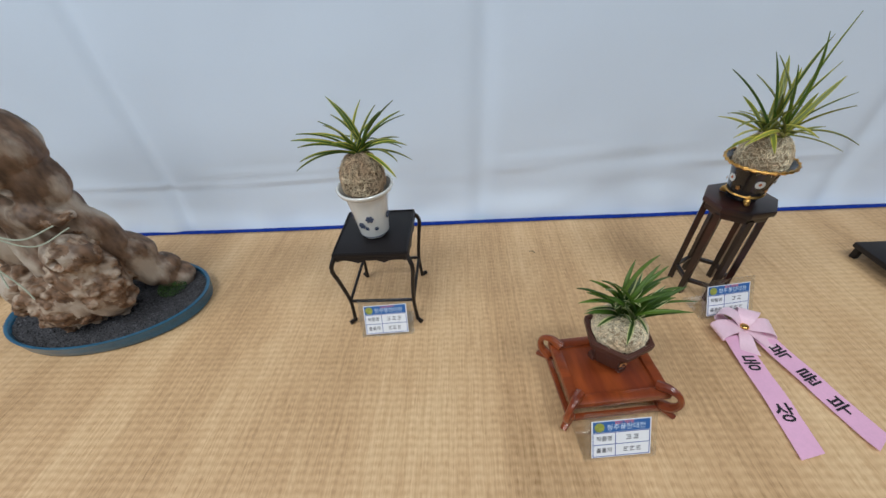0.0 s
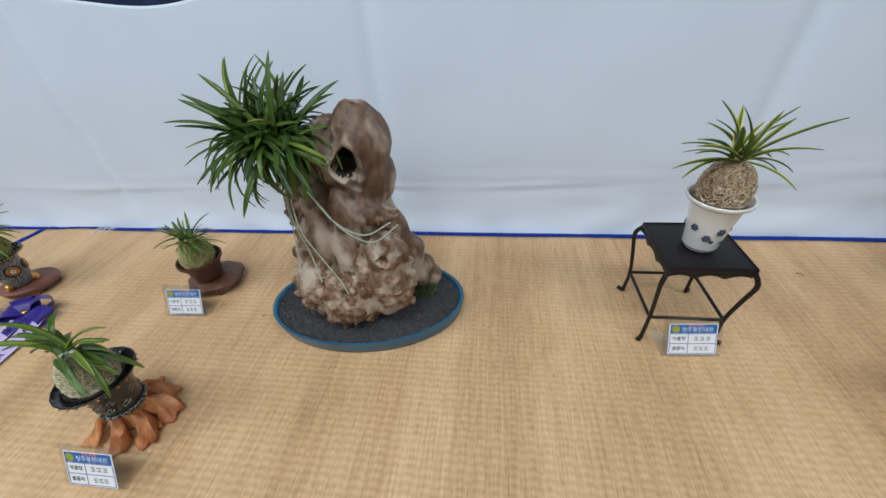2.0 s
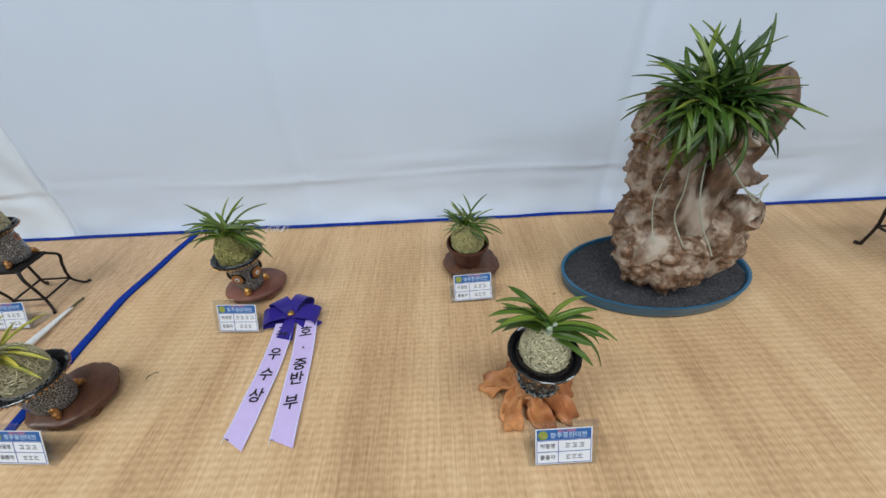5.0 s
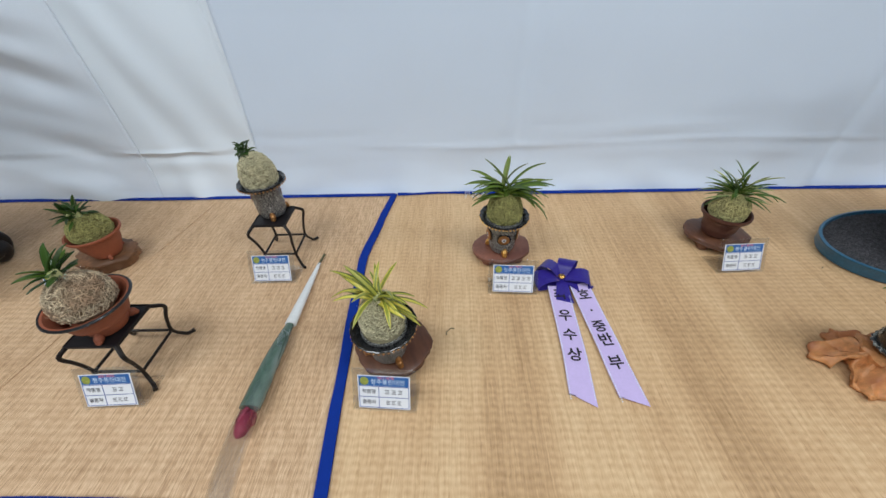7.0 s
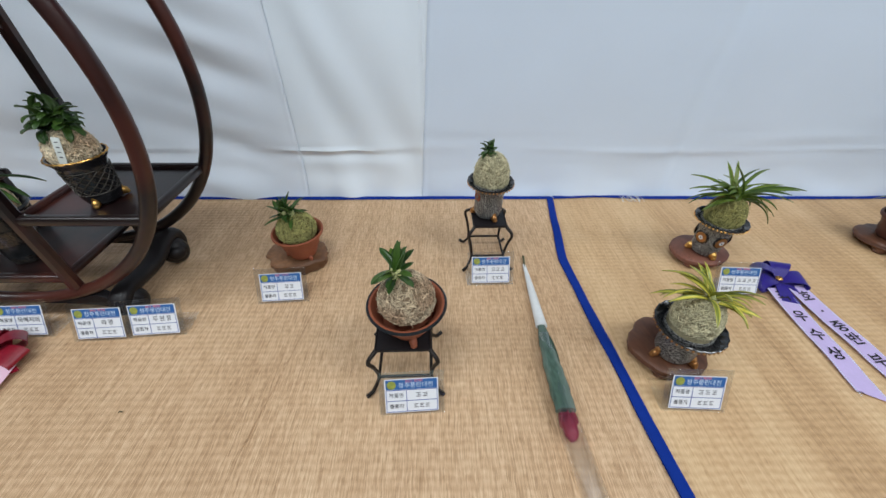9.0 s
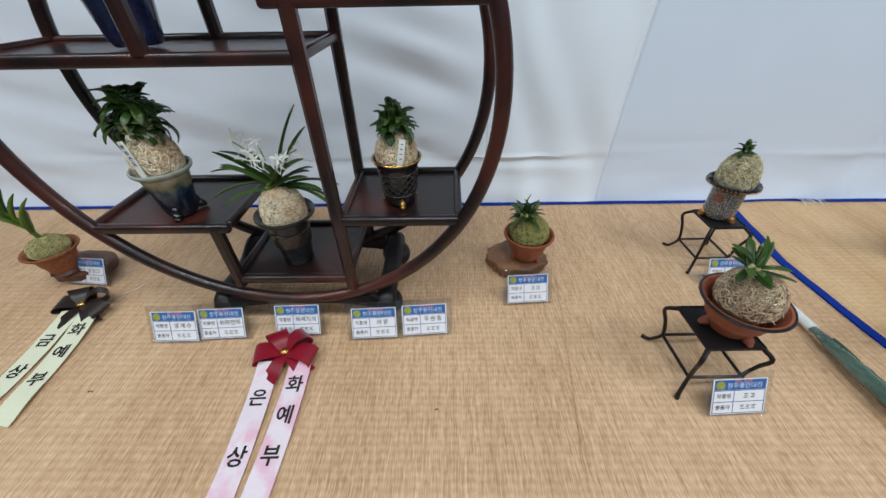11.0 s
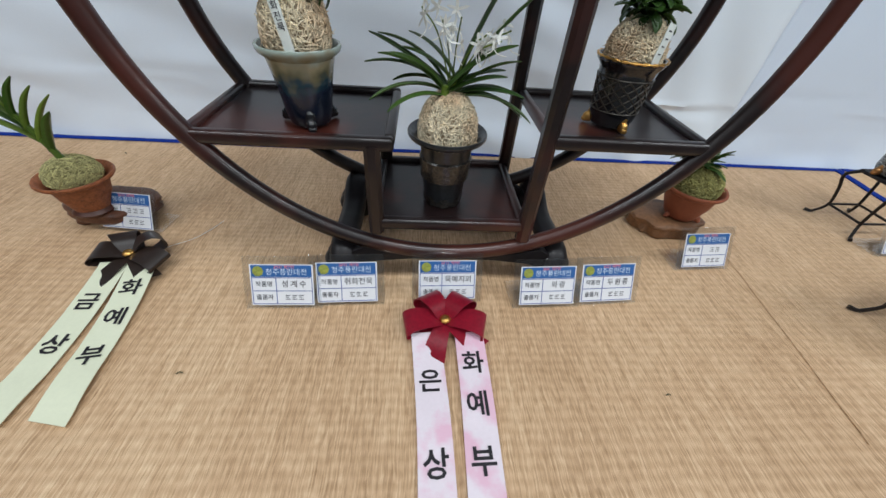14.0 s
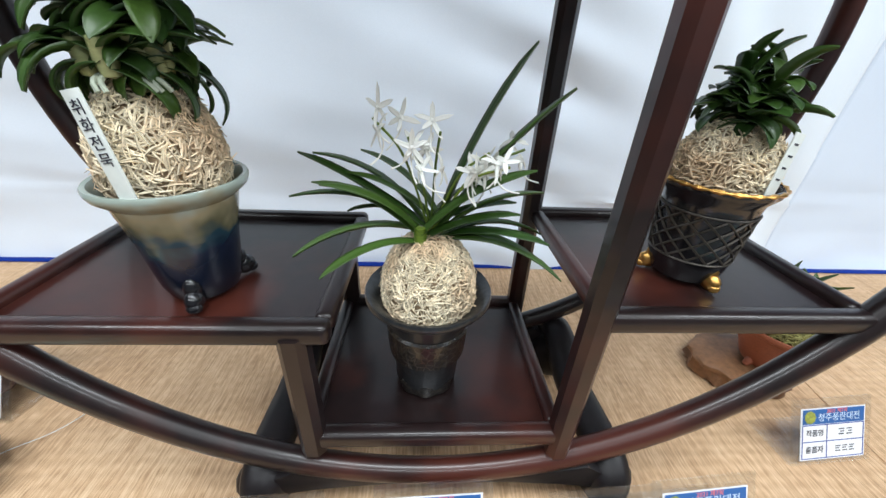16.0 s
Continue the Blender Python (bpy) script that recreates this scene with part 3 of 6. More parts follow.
def back_y(x):
    return 0.002 + 0.004 * noise.noise((x * 2.2, 1, 6)) + (0.010 * bump_at(x - 0.13, 0.10))


def mat_sheet(name, x0, x1, mk, label, left_seam=False, right_seam=False, lift=0.0):
    """A woven mat: a sheet with thickness that follows its bent edges."""
    nx, ny = 160, 40
    v, f = [], []
    for j in range(ny):
        for i in range(nx):
            u, w = i / (nx - 1), j / (ny - 1)
            yy = 0.0 - 0.8 * w
            a = seam_x(yy) if left_seam else x0
            b = seam_x(yy) - 0.004 if right_seam else x1
            x = a + (b - a) * u
            y = back_y(x) + (front_y(x) - back_y(x)) * w
            v.append((x, y, lift - 0.001 + 0.0012 * noise.noise((x * 5, y * 5, 2))))
    for j in range(ny - 1):
        for i in range(nx - 1):
            a = j * nx + i
            f.append((a, a + nx, a + nx + 1, a + 1))
    ob = part(name, solid((v, [], f), name, M[mk]))
    s = ob.modifiers.new("thickness", "SOLIDIFY")
    s.thickness, s.offset = 0.004, -1.0
    tagged(ob, label, "mat")
    return ob


def binding(owner, pts, width, lift=0.0):
    """A cloth tape sewn round a mat's edge."""
    bm = bmesh.new()
    line = [Vector(p) for p in pts]
    rows = []
    for i, p in enumerate(line):
        t = (line[min(i + 1, len(line) - 1)] - line[max(i - 1, 0)]).normalized()
        side = Vector((-t.y, t.x, 0))
        w = width * (1 + 0.12 * noise.noise((p.x * 9, p.y * 9, 0)))
        rows.append([bm.verts.new(p + side * w * s + Vector((0, 0, z + lift + 0.0008 * noise.noise((p.x * 30, p.y * 30, s)))))
                     for s, z in ((-0.5, -0.004), (-0.5, 0.0012), (-0.2, 0.0024), (0.2, 0.0024), (0.5, 0.0012), (0.5, -0.004))])
    for a, b in zip(rows, rows[1:]):
        for k in range(5):
            bm.faces.new((a[k], b[k], b[k + 1], a[k + 1]))
    part("binding_tape", bm, M["tape"], owner, "bright blue cloth binding")


mat_l = mat_sheet("straw_mat", -3.2, 0, "straw_b", "woven rush mat bound in blue tape on the table", right_seam=True)
mat_r = mat_sheet("straw_mat", 0, 4.3, "straw_a", "woven rush mat bound in blue tape on the table", left_seam=True)
for pts, th in (([(-0.547, -0.03, 0.0001), (-0.59, -0.30, 0.0001), (-0.625, -0.55, 0.0001), (-0.648, -0.70, 0.0001)], 0.0006),):
    line = [p + Vector((0.002 * noise.noise(p * 14), 0, 0)) for p in smooth_line(pts, 60)]
    part("raised_reed", sweep(line, th, 6), M["straw_b"], mat_l)
binding(mat_l, [(x, back_y(x), 0) for x in np.linspace(-3.2, -0.01, 150)], 0.014)
binding(mat_l, [(x, front_y(x) - 0.006, 0) for x in np.linspace(-3.2, -0.02, 150)], 0.019)
binding(mat_r, [(x, back_y(x) + 0.001, 0) for x in np.linspace(0.0, 4.3, 180)], 0.014)
binding(mat_r, [(x, front_y(x) - 0.006, 0) for x in np.linspace(0.02, 4.3, 180)], 0.019)
binding(mat_r, [(seam_x(y), y, 0.001) for y in np.linspace(0.004, -0.806, 70)], 0.019)


# bits of straw on the mats and frayed threads at the rear edge
for owner, fx, fy, az, ln in ((mat_l, -1.449, -0.609, 12, 0.007), (mat_l, -1.827, -0.073, -30, 0.006), (mat_r, 0.156, -0.500, 70, 0.012), (mat_r, 0.164, -0.492, 10, 0.010), (mat_r, 2.178, -0.137, -24, 0.014), (mat_r, 0.98, -0.33, 40, 0.006), (mat_l, -0.86, -0.64, 5, 0.006)):
    part("straw_bit", sweep(smooth_line([(-ln / 2, 0, 0.001), (0, ln * 0.15, 0.0022), (ln / 2, 0, 0.001)], 8), 0.0008, 6), M["stem"], owner, "dark bit of straw", pose(fx, fy, 0.0006, 0, 0, az))
rnd = random.Random(3)
for k in range(11):
    fx = 0.205 + 0.006 * k + rnd.uniform(-0.002, 0.002)
    part("frayed_thread", sweep(smooth_line([(0, 0.012, 0.003), (rnd.uniform(-0.004, 0.004), 0.0, 0.005), (rnd.uniform(-0.008, 0.008), -0.014 - rnd.uniform(0, 0.008), 0.0015)], 8), 0.0007, 5), M["white_film"], mat_r, "pale frayed thread", pose(fx, -0.006, 0.0012))

# ---- stands ----
def leg_stand(label, x, y, yaw, top, foot, height, thick, rail_z, rod, apron=0.0, mk="iron", splay=0.35):
    """A small table on four S-curved legs joined by low rails."""
    st = thing("plant_stand", label, "plant stand", pose(x, y, 0, 0, 0, yaw), "small curved-leg stands")
    bm = box(0, 0, height - thick / 2, top, top, thick, thick * 0.25)
    part("tabletop", bm, M["ebony"], st, "thin black top")
    part("raised_edge", sweep([(top / 2 * a, top / 2 * b, height) for a, b in ((-0.96, -0.96), (0.96, -0.96), (0.96, 0.96), (-0.96, 0.96))], rod * 0.45, 6, closed=True), M["ebony"], st)
    if apron:
        for a in range(4):
            out = [(-top * 0.46, 0)] + [(top * 0.46 * s, -apron * (1 - 0.62 * abs(math.cos(s * 4.2)) )) for s in np.linspace(-1, 1, 17)] + [(top * 0.46, 0)]
            bm = prism(out, 0, 0.004)
            part("apron", bm, M["ebony"], st, "", pose(0, 0, 0, 0, 0, 90 * a) @ pose(0, -top * 0.47, height - thick, 90, 0, 0))
    c = top / 2 * 0.93
    for sx in (-1, 1):
        for sy in (-1, 1):
            k = foot / 2
            prof = [(c, height - thick * 0.6), (c + (k - c) * 0.30 + rod * 2.2, height - thick - (height - rail_z) * 0.16), (c + (k - c) * splay * 0.4 + rod * 1.2, rail_z + (height - rail_z) * 0.45),
                    (c + (k - c) * splay * 0.5 - rod * 0.2, rail_z), (c + (k - c) * 0.72, rod * 2.2), (k, rod), (k + rod * 2.0, rod * 1.1)]
            pts = smooth_line([(sx * r, sy * r, z) for r, z in prof], 22)
            part("leg", sweep(pts, [rod * (1.1 - 0.25 * math.sin(math.pi * i / 21)) for i in range(22)], 8, up=(-sy, sx, 0)), M[mk], st)
    r = c + (foot / 2 - c) * splay * 0.5 - rod * 0.2
    for a in range(4):
        part("stretcher", sweep([(-r, -r, rail_z), (r, -r, rail_z)], rod * 0.75, 8), M[mk], st, "", pose(0, 0, 0, 0, 0, 90 * a))
    return st


leg_stand("black wooden stand with slender S-curved legs", 1.849, -0.272, 0, 0.136, 0.130, 0.182, 0.009, 0.058, 0.0042, apron=0.012)
leg_stand("small black stand on thin curved bronze legs", -0.239, -0.261, 1, 0.075, 0.100, 0.114, 0.005, 0.03, 0.0034)
leg_stand("small black stand on thin curved bronze legs", -0.410, -0.557, 1, 0.088, 0.112, 0.104, 0.005, 0.03, 0.0036)


def tall_stand(x, y, yaw, h, r):
    st = thing("tall_stand", "tall dark wooden stand with an eight-sided top", "plant stand", pose(x, y, 0, 0, 0, yaw))
    oct_ = [(r * math.cos(a), r * math.sin(a)) for a in np.linspace(0, 2 * math.pi, 8, endpoint=False) + math.pi / 8]
    part("tabletop", prism(oct_, h - 0.012, h, 0.003), M["rosewood"], st)
    part("frieze", prism([(px * 0.86, py * 0.86) for px, py in oct_], h - 0.026, h - 0.012, 0.002), M["rosewood"], st)
    for k in range(6):
        a = 2 * math.pi * k / 6 + 0.3
        c, s = math.cos(a) * r * 0.8, math.sin(a) * r * 0.8
        part("leg", sweep([(c * 0.97, s * 0.97, h - 0.02), (c, s, h * 0.5), (c * 1.03, s * 1.03, 0.0)], 0.0065, 4, up=(c, s, 0.01), square=True), M["rosewood"], st)
        a2 = a + 2 * math.pi / 6
        part("stretcher", sweep([(c * 1.02, s * 1.02, 0.035), (math.cos(a2) * r * 0.816, math.sin(a2) * r * 0.816, 0.035)], 0.0045, 4, square=True), M["rosewood"], st)
    return st


tall_stand(2.499, -0.256, 10, 0.212, 0.056)


def scroll_stand(x, y, yaw, sx, sy, h):
    """A low red stand with a sunk panel and corners that curl outward over the feet."""
    st = thing("low_stand", "low red-brown lacquered stand with curled corners", "plant stand", pose(x, y, 0, 0, 0, yaw))
    part("panel", box(0, 0, h - 0.009, sx - 0.02, sy - 0.02, 0.006), M["redwood"], st)
    for a, (len_, off) in enumerate(((sx, sy), (sy, sx), (sx, sy), (sy, sx))):
        part("rim", box(0, -off / 2 + 0.008, h - 0.007, len_, 0.016, 0.014, 0.004), M["redwood"], st, "", pose(0, 0, 0, 0, 0, 90 * a))
        part("base_rail", box(0, -off / 2 + 0.004, 0.010, len_ - 0.01, 0.008, 0.009, 0.002), M["redwood"], st, "", pose(0, 0, 0, 0, 0, 90 * a))
    for ax in (-1, 1):
        for ay in (-1, 1):
            d = Vector((ax, ay, 0)).normalized()
            b = Vector((ax * (sx / 2 - 0.008), ay * (sy / 2 - 0.008), 0))
            prof = [(-0.012, h + 0.001), (0.004, h + 0.006), (0.018, h + 0.001), (0.024, h - 0.014), (0.018, h * 0.45), (0.006, h * 0.33), (0.012, 0.012), (0.026, 0.006)]
            pts = smooth_line([b + d * r + Vector((0, 0, z)) for r, z in prof], 26)
            part("leg", sweep(pts, [0.0062 + 0.0018 * math.cos(i / 25 * 9) for i in range(26)], 8, up=(-ay, ax, 0)), M["redwood"], st, "darker curled leg")
    return st


scroll_stand(2.232, -0.483, 6, 0.150, 0.116, 0.056)


def wood_slab(label, x, y, yaw, rx, ry, h, mk, seed, rough=0.12, feet=True):
    """A flat slice of wood with an uneven outline on stubby feet."""
    sl = thing("wooden_base", label, "wooden base", pose(x, y, 0, 0, 0, yaw), "carved wooden bases")
    bm = bmesh.new()
    seg, rows = 56, []
    z0 = 0.012 if feet else 0.0
    for r, z in ((0.0, h), (0.55, h + 0.0004), (0.9, h), (0.985, h - 0.003), (1.0, h - 0.007), (0.94, (h + z0) / 2 + 0.002), (0.985, z0 + 0.005), (0.93, z0), (0, z0)):
        ring = []
        for i in range(seg):
            a = 2 * math.pi * i / seg
            w = 1 + rough * (noise.noise((math.cos(a) * 1.6 + seed, math.sin(a) * 1.6, 0.3)) + 0.45 * noise.noise((math.cos(a) * 5 + seed, math.sin(a) * 5, z * 60)))
            ring.append(bm.verts.new((rx * r * w * math.cos(a), ry * r * w * math.sin(a), z)))
            if r == 0:
                break
        rows.append(ring)
    for p, q in zip(rows, rows[1:]):
        for i in range(seg):
            j = (i + 1) % seg
            vs = list(dict.fromkeys([p[i % len(p)], q[i % len(q)], q[j % len(q)], p[j % len(p)]]))
            bm.faces.new(vs)
    bmesh.ops.recalc_face_normals(bm, faces=bm.faces[:])
    part("slab", bm, M[mk], sl)
    if feet:
        for k in range(4):
            a = 0.7 + k * math.pi / 2
            part("foot", lathe([(0, 0.0), (0.010, 0.0), (0.013, 0.004), (0.011, 0.010), (0.012, 0.014), (0, 0.014)], 12), M[mk], sl, "", pose(rx * 0.72 * math.cos(a), ry * 0.72 * math.sin(a), 0))
    return sl


wood_slab("dark brown carved wooden base with a wavy edge", 0.797, -0.228, 0, 0.070, 0.060, 0.028, "slab", 1.3)
wood_slab("reddish brown round wooden base under a gilt pot", 0.280, -0.270, 10, 0.068, 0.056, 0.027, "slab_pink", 4.1, 0.06)
wood_slab("brown round wooden base with a notched edge", 0.060, -0.544, 20, 0.067, 0.062, 0.030, "slab", 7.7, 0.10)
wood_slab("pale brown slice of wood with rough bark edge", -0.680, -0.279, 0, 0.070, 0.056, 0.030, "slab_light", 2.2, 0.22, False)
wood_slab("dark brown wooden base under a carved pot", -1.700, -0.300, 0, 0.074, 0.050, 0.034, "slab", 5.5, 0.15)
wood_slab("dark brown wooden base beside a name card", -2.083, -0.280, 0, 0.07, 0.055, 0.034, "slab", 9.5, 0.15)
wood_slab("dark brown wooden base behind a name card", -1.905, -0.497, 0, 0.07, 0.05, 0.032, "slab", 8.1, 0.12)


def root_stand(x, y, yaw):
    """A stand cut from a flat root: a wavy sheet of lobes that curl down to the mat round a raised hub."""
    st = thing("root_stand", "orange-brown carved root stand with spreading lobes", "plant stand", pose(x, y, 0, 0, 0, yaw))
    part("hub", lathe([(0, 0.045), (0.028, 0.045), (0.033, 0.041), (0.028, 0.030), (0.034, 0.016), (0.030, 0.004), (0, 0.004)], 26, lambda a, k: 1 + 0.12 * math.sin(3 * a + k) + 0.08 * math.sin(7 * a)), M["root"], st)
    rnd = random.Random(5)
    for k, (az, ln, half) in enumerate(((0.1, 0.078, 0.52), (1.05, 0.066, 0.46), (2.0, 0.070, 0.50), (2.95, 0.086, 0.50), (3.9, 0.080, 0.46), (4.75, 0.074, 0.44), (5.55, 0.082, 0.42))):
        v, f = [], []
        nr, na = 12, 13
        for i in range(nr):
            q = i / (nr - 1)
            for j in range(na):
                u = 2 * j / (na - 1) - 1
                rad = 0.018 + (ln - 0.018) * q * (1 - 0.30 * u * u + 0.08 * math.sin(7 * u + k * 2))
                a = az + half * u * (1.0 - 0.25 * q) + 0.2 * math.sin(q * 3 + k)
                top = 0.036 * (1 - q ** 1.3) + 0.012 * math.sin(q * math.pi) * math.cos(u * 2.6 + k) + 0.005 * math.sin(6 * u + 9 * q + k * 3)
                v.append((rad * math.cos(a), rad * math.sin(a), max(0.006, top + 0.005)))
        for i in range(nr - 1):
            for j in range(na - 1):
                a = i * na + j
                f.append((a, a + na, a + na + 1, a + 1))
        ob = part("root_lobe", solid((v, [], f), "root_lobe", M["root"]), None, st)
        mod = ob.modifiers.new("thickness", "SOLIDIFY")
        mod.thickness, mod.offset = 0.0058, -1.0
    return st


root_stand(0.872, -0.568, 0)


# ---- plants in pots ----
def leaf_mesh(name, length, width, rise, bend, fold, mats, tip=0.5, seg=11):
    """A strap leaf along +x that rises, arches over and is folded along its middle; the outer strips may differ in colour."""
    v, f, mi = [], [], []
    x = z = 0.0
    for i in range(seg):
        s = i / (seg - 1)
        ang = rise - bend * s ** 1.5 * (1 + 0.25 * math.sin(s * 3.1))
        if i:
            x += length / (seg - 1) * math.cos(ang)
            z += length / (seg - 1) * math.sin(ang)
        w = width * (0.72 + 0.28 * min(1, s * 4)) * max(0.10, 1 - max(0, (s - tip) / (1 - tip)) ** 2.8)
        for u in (-1, -0.55, 0, 0.55, 1):
            lift = fold * abs(u) * w * (1 - 0.5 * s)
            v.append((x - lift * math.sin(ang), u * w * 0.5 * 1.0, z + lift * math.cos(ang)))
        v.append((x + 0.10 * width * math.sin(ang), 0, z - 0.10 * width * math.cos(ang) - 0.0003))
    for i in range(seg - 1):
        a, b = i * 6, i * 6 + 6
        for k in range(4):
            f.append((a + k, b + k, b + k + 1, a + k + 1))
            mi.append(1 if k in (0, 3) and len(mats) > 1 else 0)
        for p, q in ((0, 5), (5, 4)):
            f.append((a + p, a + q, b + q, b + p))
            mi.append(0)
    me = bpy.data.meshes.new(name)
    me.from_pydata(v, [], f)
    for m in mats:
        me.materials.append(m)
    me.polygons.foreach_set("material_index", mi)
    me.polygons.foreach_set("use_smooth", [True] * len(f))
    me.update()
    return me


def strands(name, rx, rz, z0, count, length, thick, seed, mat):
    """Shreds of moss lying over a mound, all in one mesh."""
    rnd = np.random.default_rng(seed)
    v, f = [], []
    for _ in range(count):
        u, a = rnd.uniform(-0.25, 1), rnd.uniform(0, 2 * math.pi)
        s = math.sqrt(max(0, 1 - u * u))
        p = Vector((rx * s * math.cos(a), rx * s * math.sin(a), z0 + rz * u))
        nrm = Vector((p.x / rx**2, p.y / rx**2, (p.z - z0) / rz**2)).normalized()
        d = Vector(rnd.normal(size=3))
        d = (d - d.dot(nrm) * nrm * 0.85).normalized()
        side = d.cross(nrm).normalized()
        ln, th = length * rnd.uniform(0.5, 1.3), thick * rnd.uniform(0.6, 1.4)
        bow = side * rnd.uniform(-0.35, 0.35) * ln
        b = len(v)
        for t in (-0.5, 0.0, 0.5):
            c = p + d * ln * t + nrm * (0.0012 + 0.0022 * (1 - 4 * t * t) * rnd.uniform(0, 1)) + bow * (0.25 - t * t)
            w = th * (1 if t == 0 else 0.45)
            v += [c + side * w, c - side * w, c + nrm * w * 1.2]
        for k in (0, 3):
            for i in range(3):
                j = (i + 1) % 3
                f.append((b + k + i, b + k + j, b + k + 3 + j, b + k + 3 + i))
    return solid(([tuple(q) for q in v], [], f), name, mat)


def mound(owner, z, r, h, mk, seed, count=1300, length=0.012):
    """A mound of moss round the roots."""
    bm = bmesh.new()
    bmesh.ops.create_icosphere(bm, subdivisions=4, radius=1)
    for p in bm.verts:
        d = 1 + 0.06 * noise.noise(p.co * 2.2 + Vector((seed, 0, 0))) + 0.03 * noise.noise(p.co * 9)
        p.co = Vector((p.co.x * r * d, p.co.y * r * d, z + p.co.z * h * d))
    bmesh.ops.delete(bm, geom=[p for p in bm.verts if p.co.z < z - 0.55 * h], context="VERTS")
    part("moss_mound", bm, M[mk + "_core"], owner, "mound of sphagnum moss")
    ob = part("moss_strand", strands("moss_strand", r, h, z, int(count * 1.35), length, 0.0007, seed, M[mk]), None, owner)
    ob["kind"] = "stuff"


def foliage(owner, z, spec, seed):
    """Fans of leaves that grow from the top of a mound."""
    rnd = random.Random(seed)
    L, W = spec["length"], spec["width"]
    mats = [M[k] for k in spec["mats"]]
    tip = spec.get("tip", 0.5)
    rise, bend = spec.get("rise", (15, 75)), spec.get("bend", (20, 60))
    kinds = [leaf_mesh("leaf", L * (1.05 - 0.10 * (k % 3)), W * (0.9 + 0.08 * (k % 4)), radians(rise[0] + (rise[1] - rise[0]) * k / 7),
                       radians(rnd.uniform(*bend)) * (1.25 - 0.35 * k / 7), spec.get("fold", 0.35), mats, tip) for k in range(8)]
    for fan in range(spec["fans"]):
        ax = 2 * math.pi * fan / spec["fans"] * 1.0 + rnd.uniform(-0.5, 0.5)
        off = spec.get("spread", 0.012) * (0 if spec["fans"] == 1 else math.sqrt(rnd.uniform(0.1, 1)))
        fx, fy = off * math.cos(ax) + spec.get("at", (0, 0))[0], off * math.sin(ax) + spec.get("at", (0, 0))[1]
        face = rnd.uniform(0, math.pi) if spec.get("turn") is None else radians(spec["turn"]) + rnd.uniform(-0.6, 0.6)
        lean = spec.get("lean", 14)
        for k in range(spec["per"]):
            me = kinds[min(7, int(8 * k / spec["per"]))]
            az = face + (math.pi if k % 2 else 0) + rnd.uniform(-0.5, 0.5)
            s = rnd.uniform(0.72, 1.08)
            m = pose(fx, fy, z + 0.0035 * k / spec["per"] * 3) @ Matrix.Rotation(radians(lean) * (off > 0), 4, Vector((-fy, fx, 0)) if off > 0 else Vector((1, 0, 0))) @ pose(0, 0, 0, rnd.uniform(-14, 14), rnd.uniform(-6, 6), math.degrees(az)) @ Matrix.Diagonal((s, 1, s, 1))
            part("leaf", me, None, owner, "", m)
        if spec.get("stalk"):
            part("leaf_base", lathe([(0, 0.016), (0.0045, 0.014), (0.0055, 0.004), (0.005, -0.004), (0, -0.006)], 10), M[spec["stalk"]], owner, "", pose(fx, fy, z, rnd.uniform(-12, 12), rnd.uniform(-12, 12)))
    for k in range(spec.get("roots", 0)):
        a = rnd.uniform(0, 2 * math.pi)
        r = spec["root_r"]
        pts = smooth_line([(0.006 * math.cos(a), 0.006 * math.sin(a), z + 0.004), (r * 0.5 * math.cos(a), r * 0.5 * math.sin(a), z - 0.002), (r * math.cos(a + 0.2), r * math.sin(a + 0.2), z - spec["root_d"]), (r * 1.12 * math.cos(a + 0.3), r * 1.12 * math.sin(a + 0.3), z - spec["root_d"] * 1.9)], 10)
        part("aerial_root", sweep(pts, 0.0014, 6), M["rootgrey"], owner)


def turned_pot(owner, rim, h, body_top, body_bot, mats, foot=0.008, lip=0.004, seg=48, wave=0.0, bulge=0.0):
    """A hollow pot with a flaring rim, foot ring and inner wall."""
    b, lipm = mats
    mid = (body_top + body_bot) / 2 + bulge
    prof = [(0, foot * 0.7), (body_bot * 0.8, foot * 0.7), (body_bot * 0.86, foot * 0.3), (body_bot * 0.98, foot), (body_bot * 1.02, foot * 1.5), (mid, (h + foot) / 2), (body_top, h - 0.016), (body_top * 1.03, h - 0.010),
            (rim * 0.86 + body_top * 0.14, h - 0.004), (rim, h - 0.001), (rim * 1.005, h + lip * 0.5), (rim * 0.985, h + lip), (rim * 0.93, h + lip * 0.8), (body_top * 0.96, h - 0.012), (body_top * 0.9, h - 0.035), (0, h - 0.037)]
    wob = (lambda a, k: 1 + (wave * math.cos(14 * a) if 8 <= k <= 12 else 0)) if wave else None
    return part("pot", lathe(prof, max(seg, 84 if wave else seg), wob), b, owner)


def rim_band(pot, rim, z, mk, beads=0, r=0.0018):
    pts = [(rim * math.cos(a), rim * math.sin(a), z) for a in np.linspace(0, 2 * math.pi, 72, endpoint=False)]
    rad = [r * (1 + (0.45 * math.sin(beads * 2 * math.pi * i / 72) if beads else 0)) for i in range(72)]
    part("rim_band", sweep(pts, rad, 6, closed=True), M[mk], pot, "gilt band round the rim")


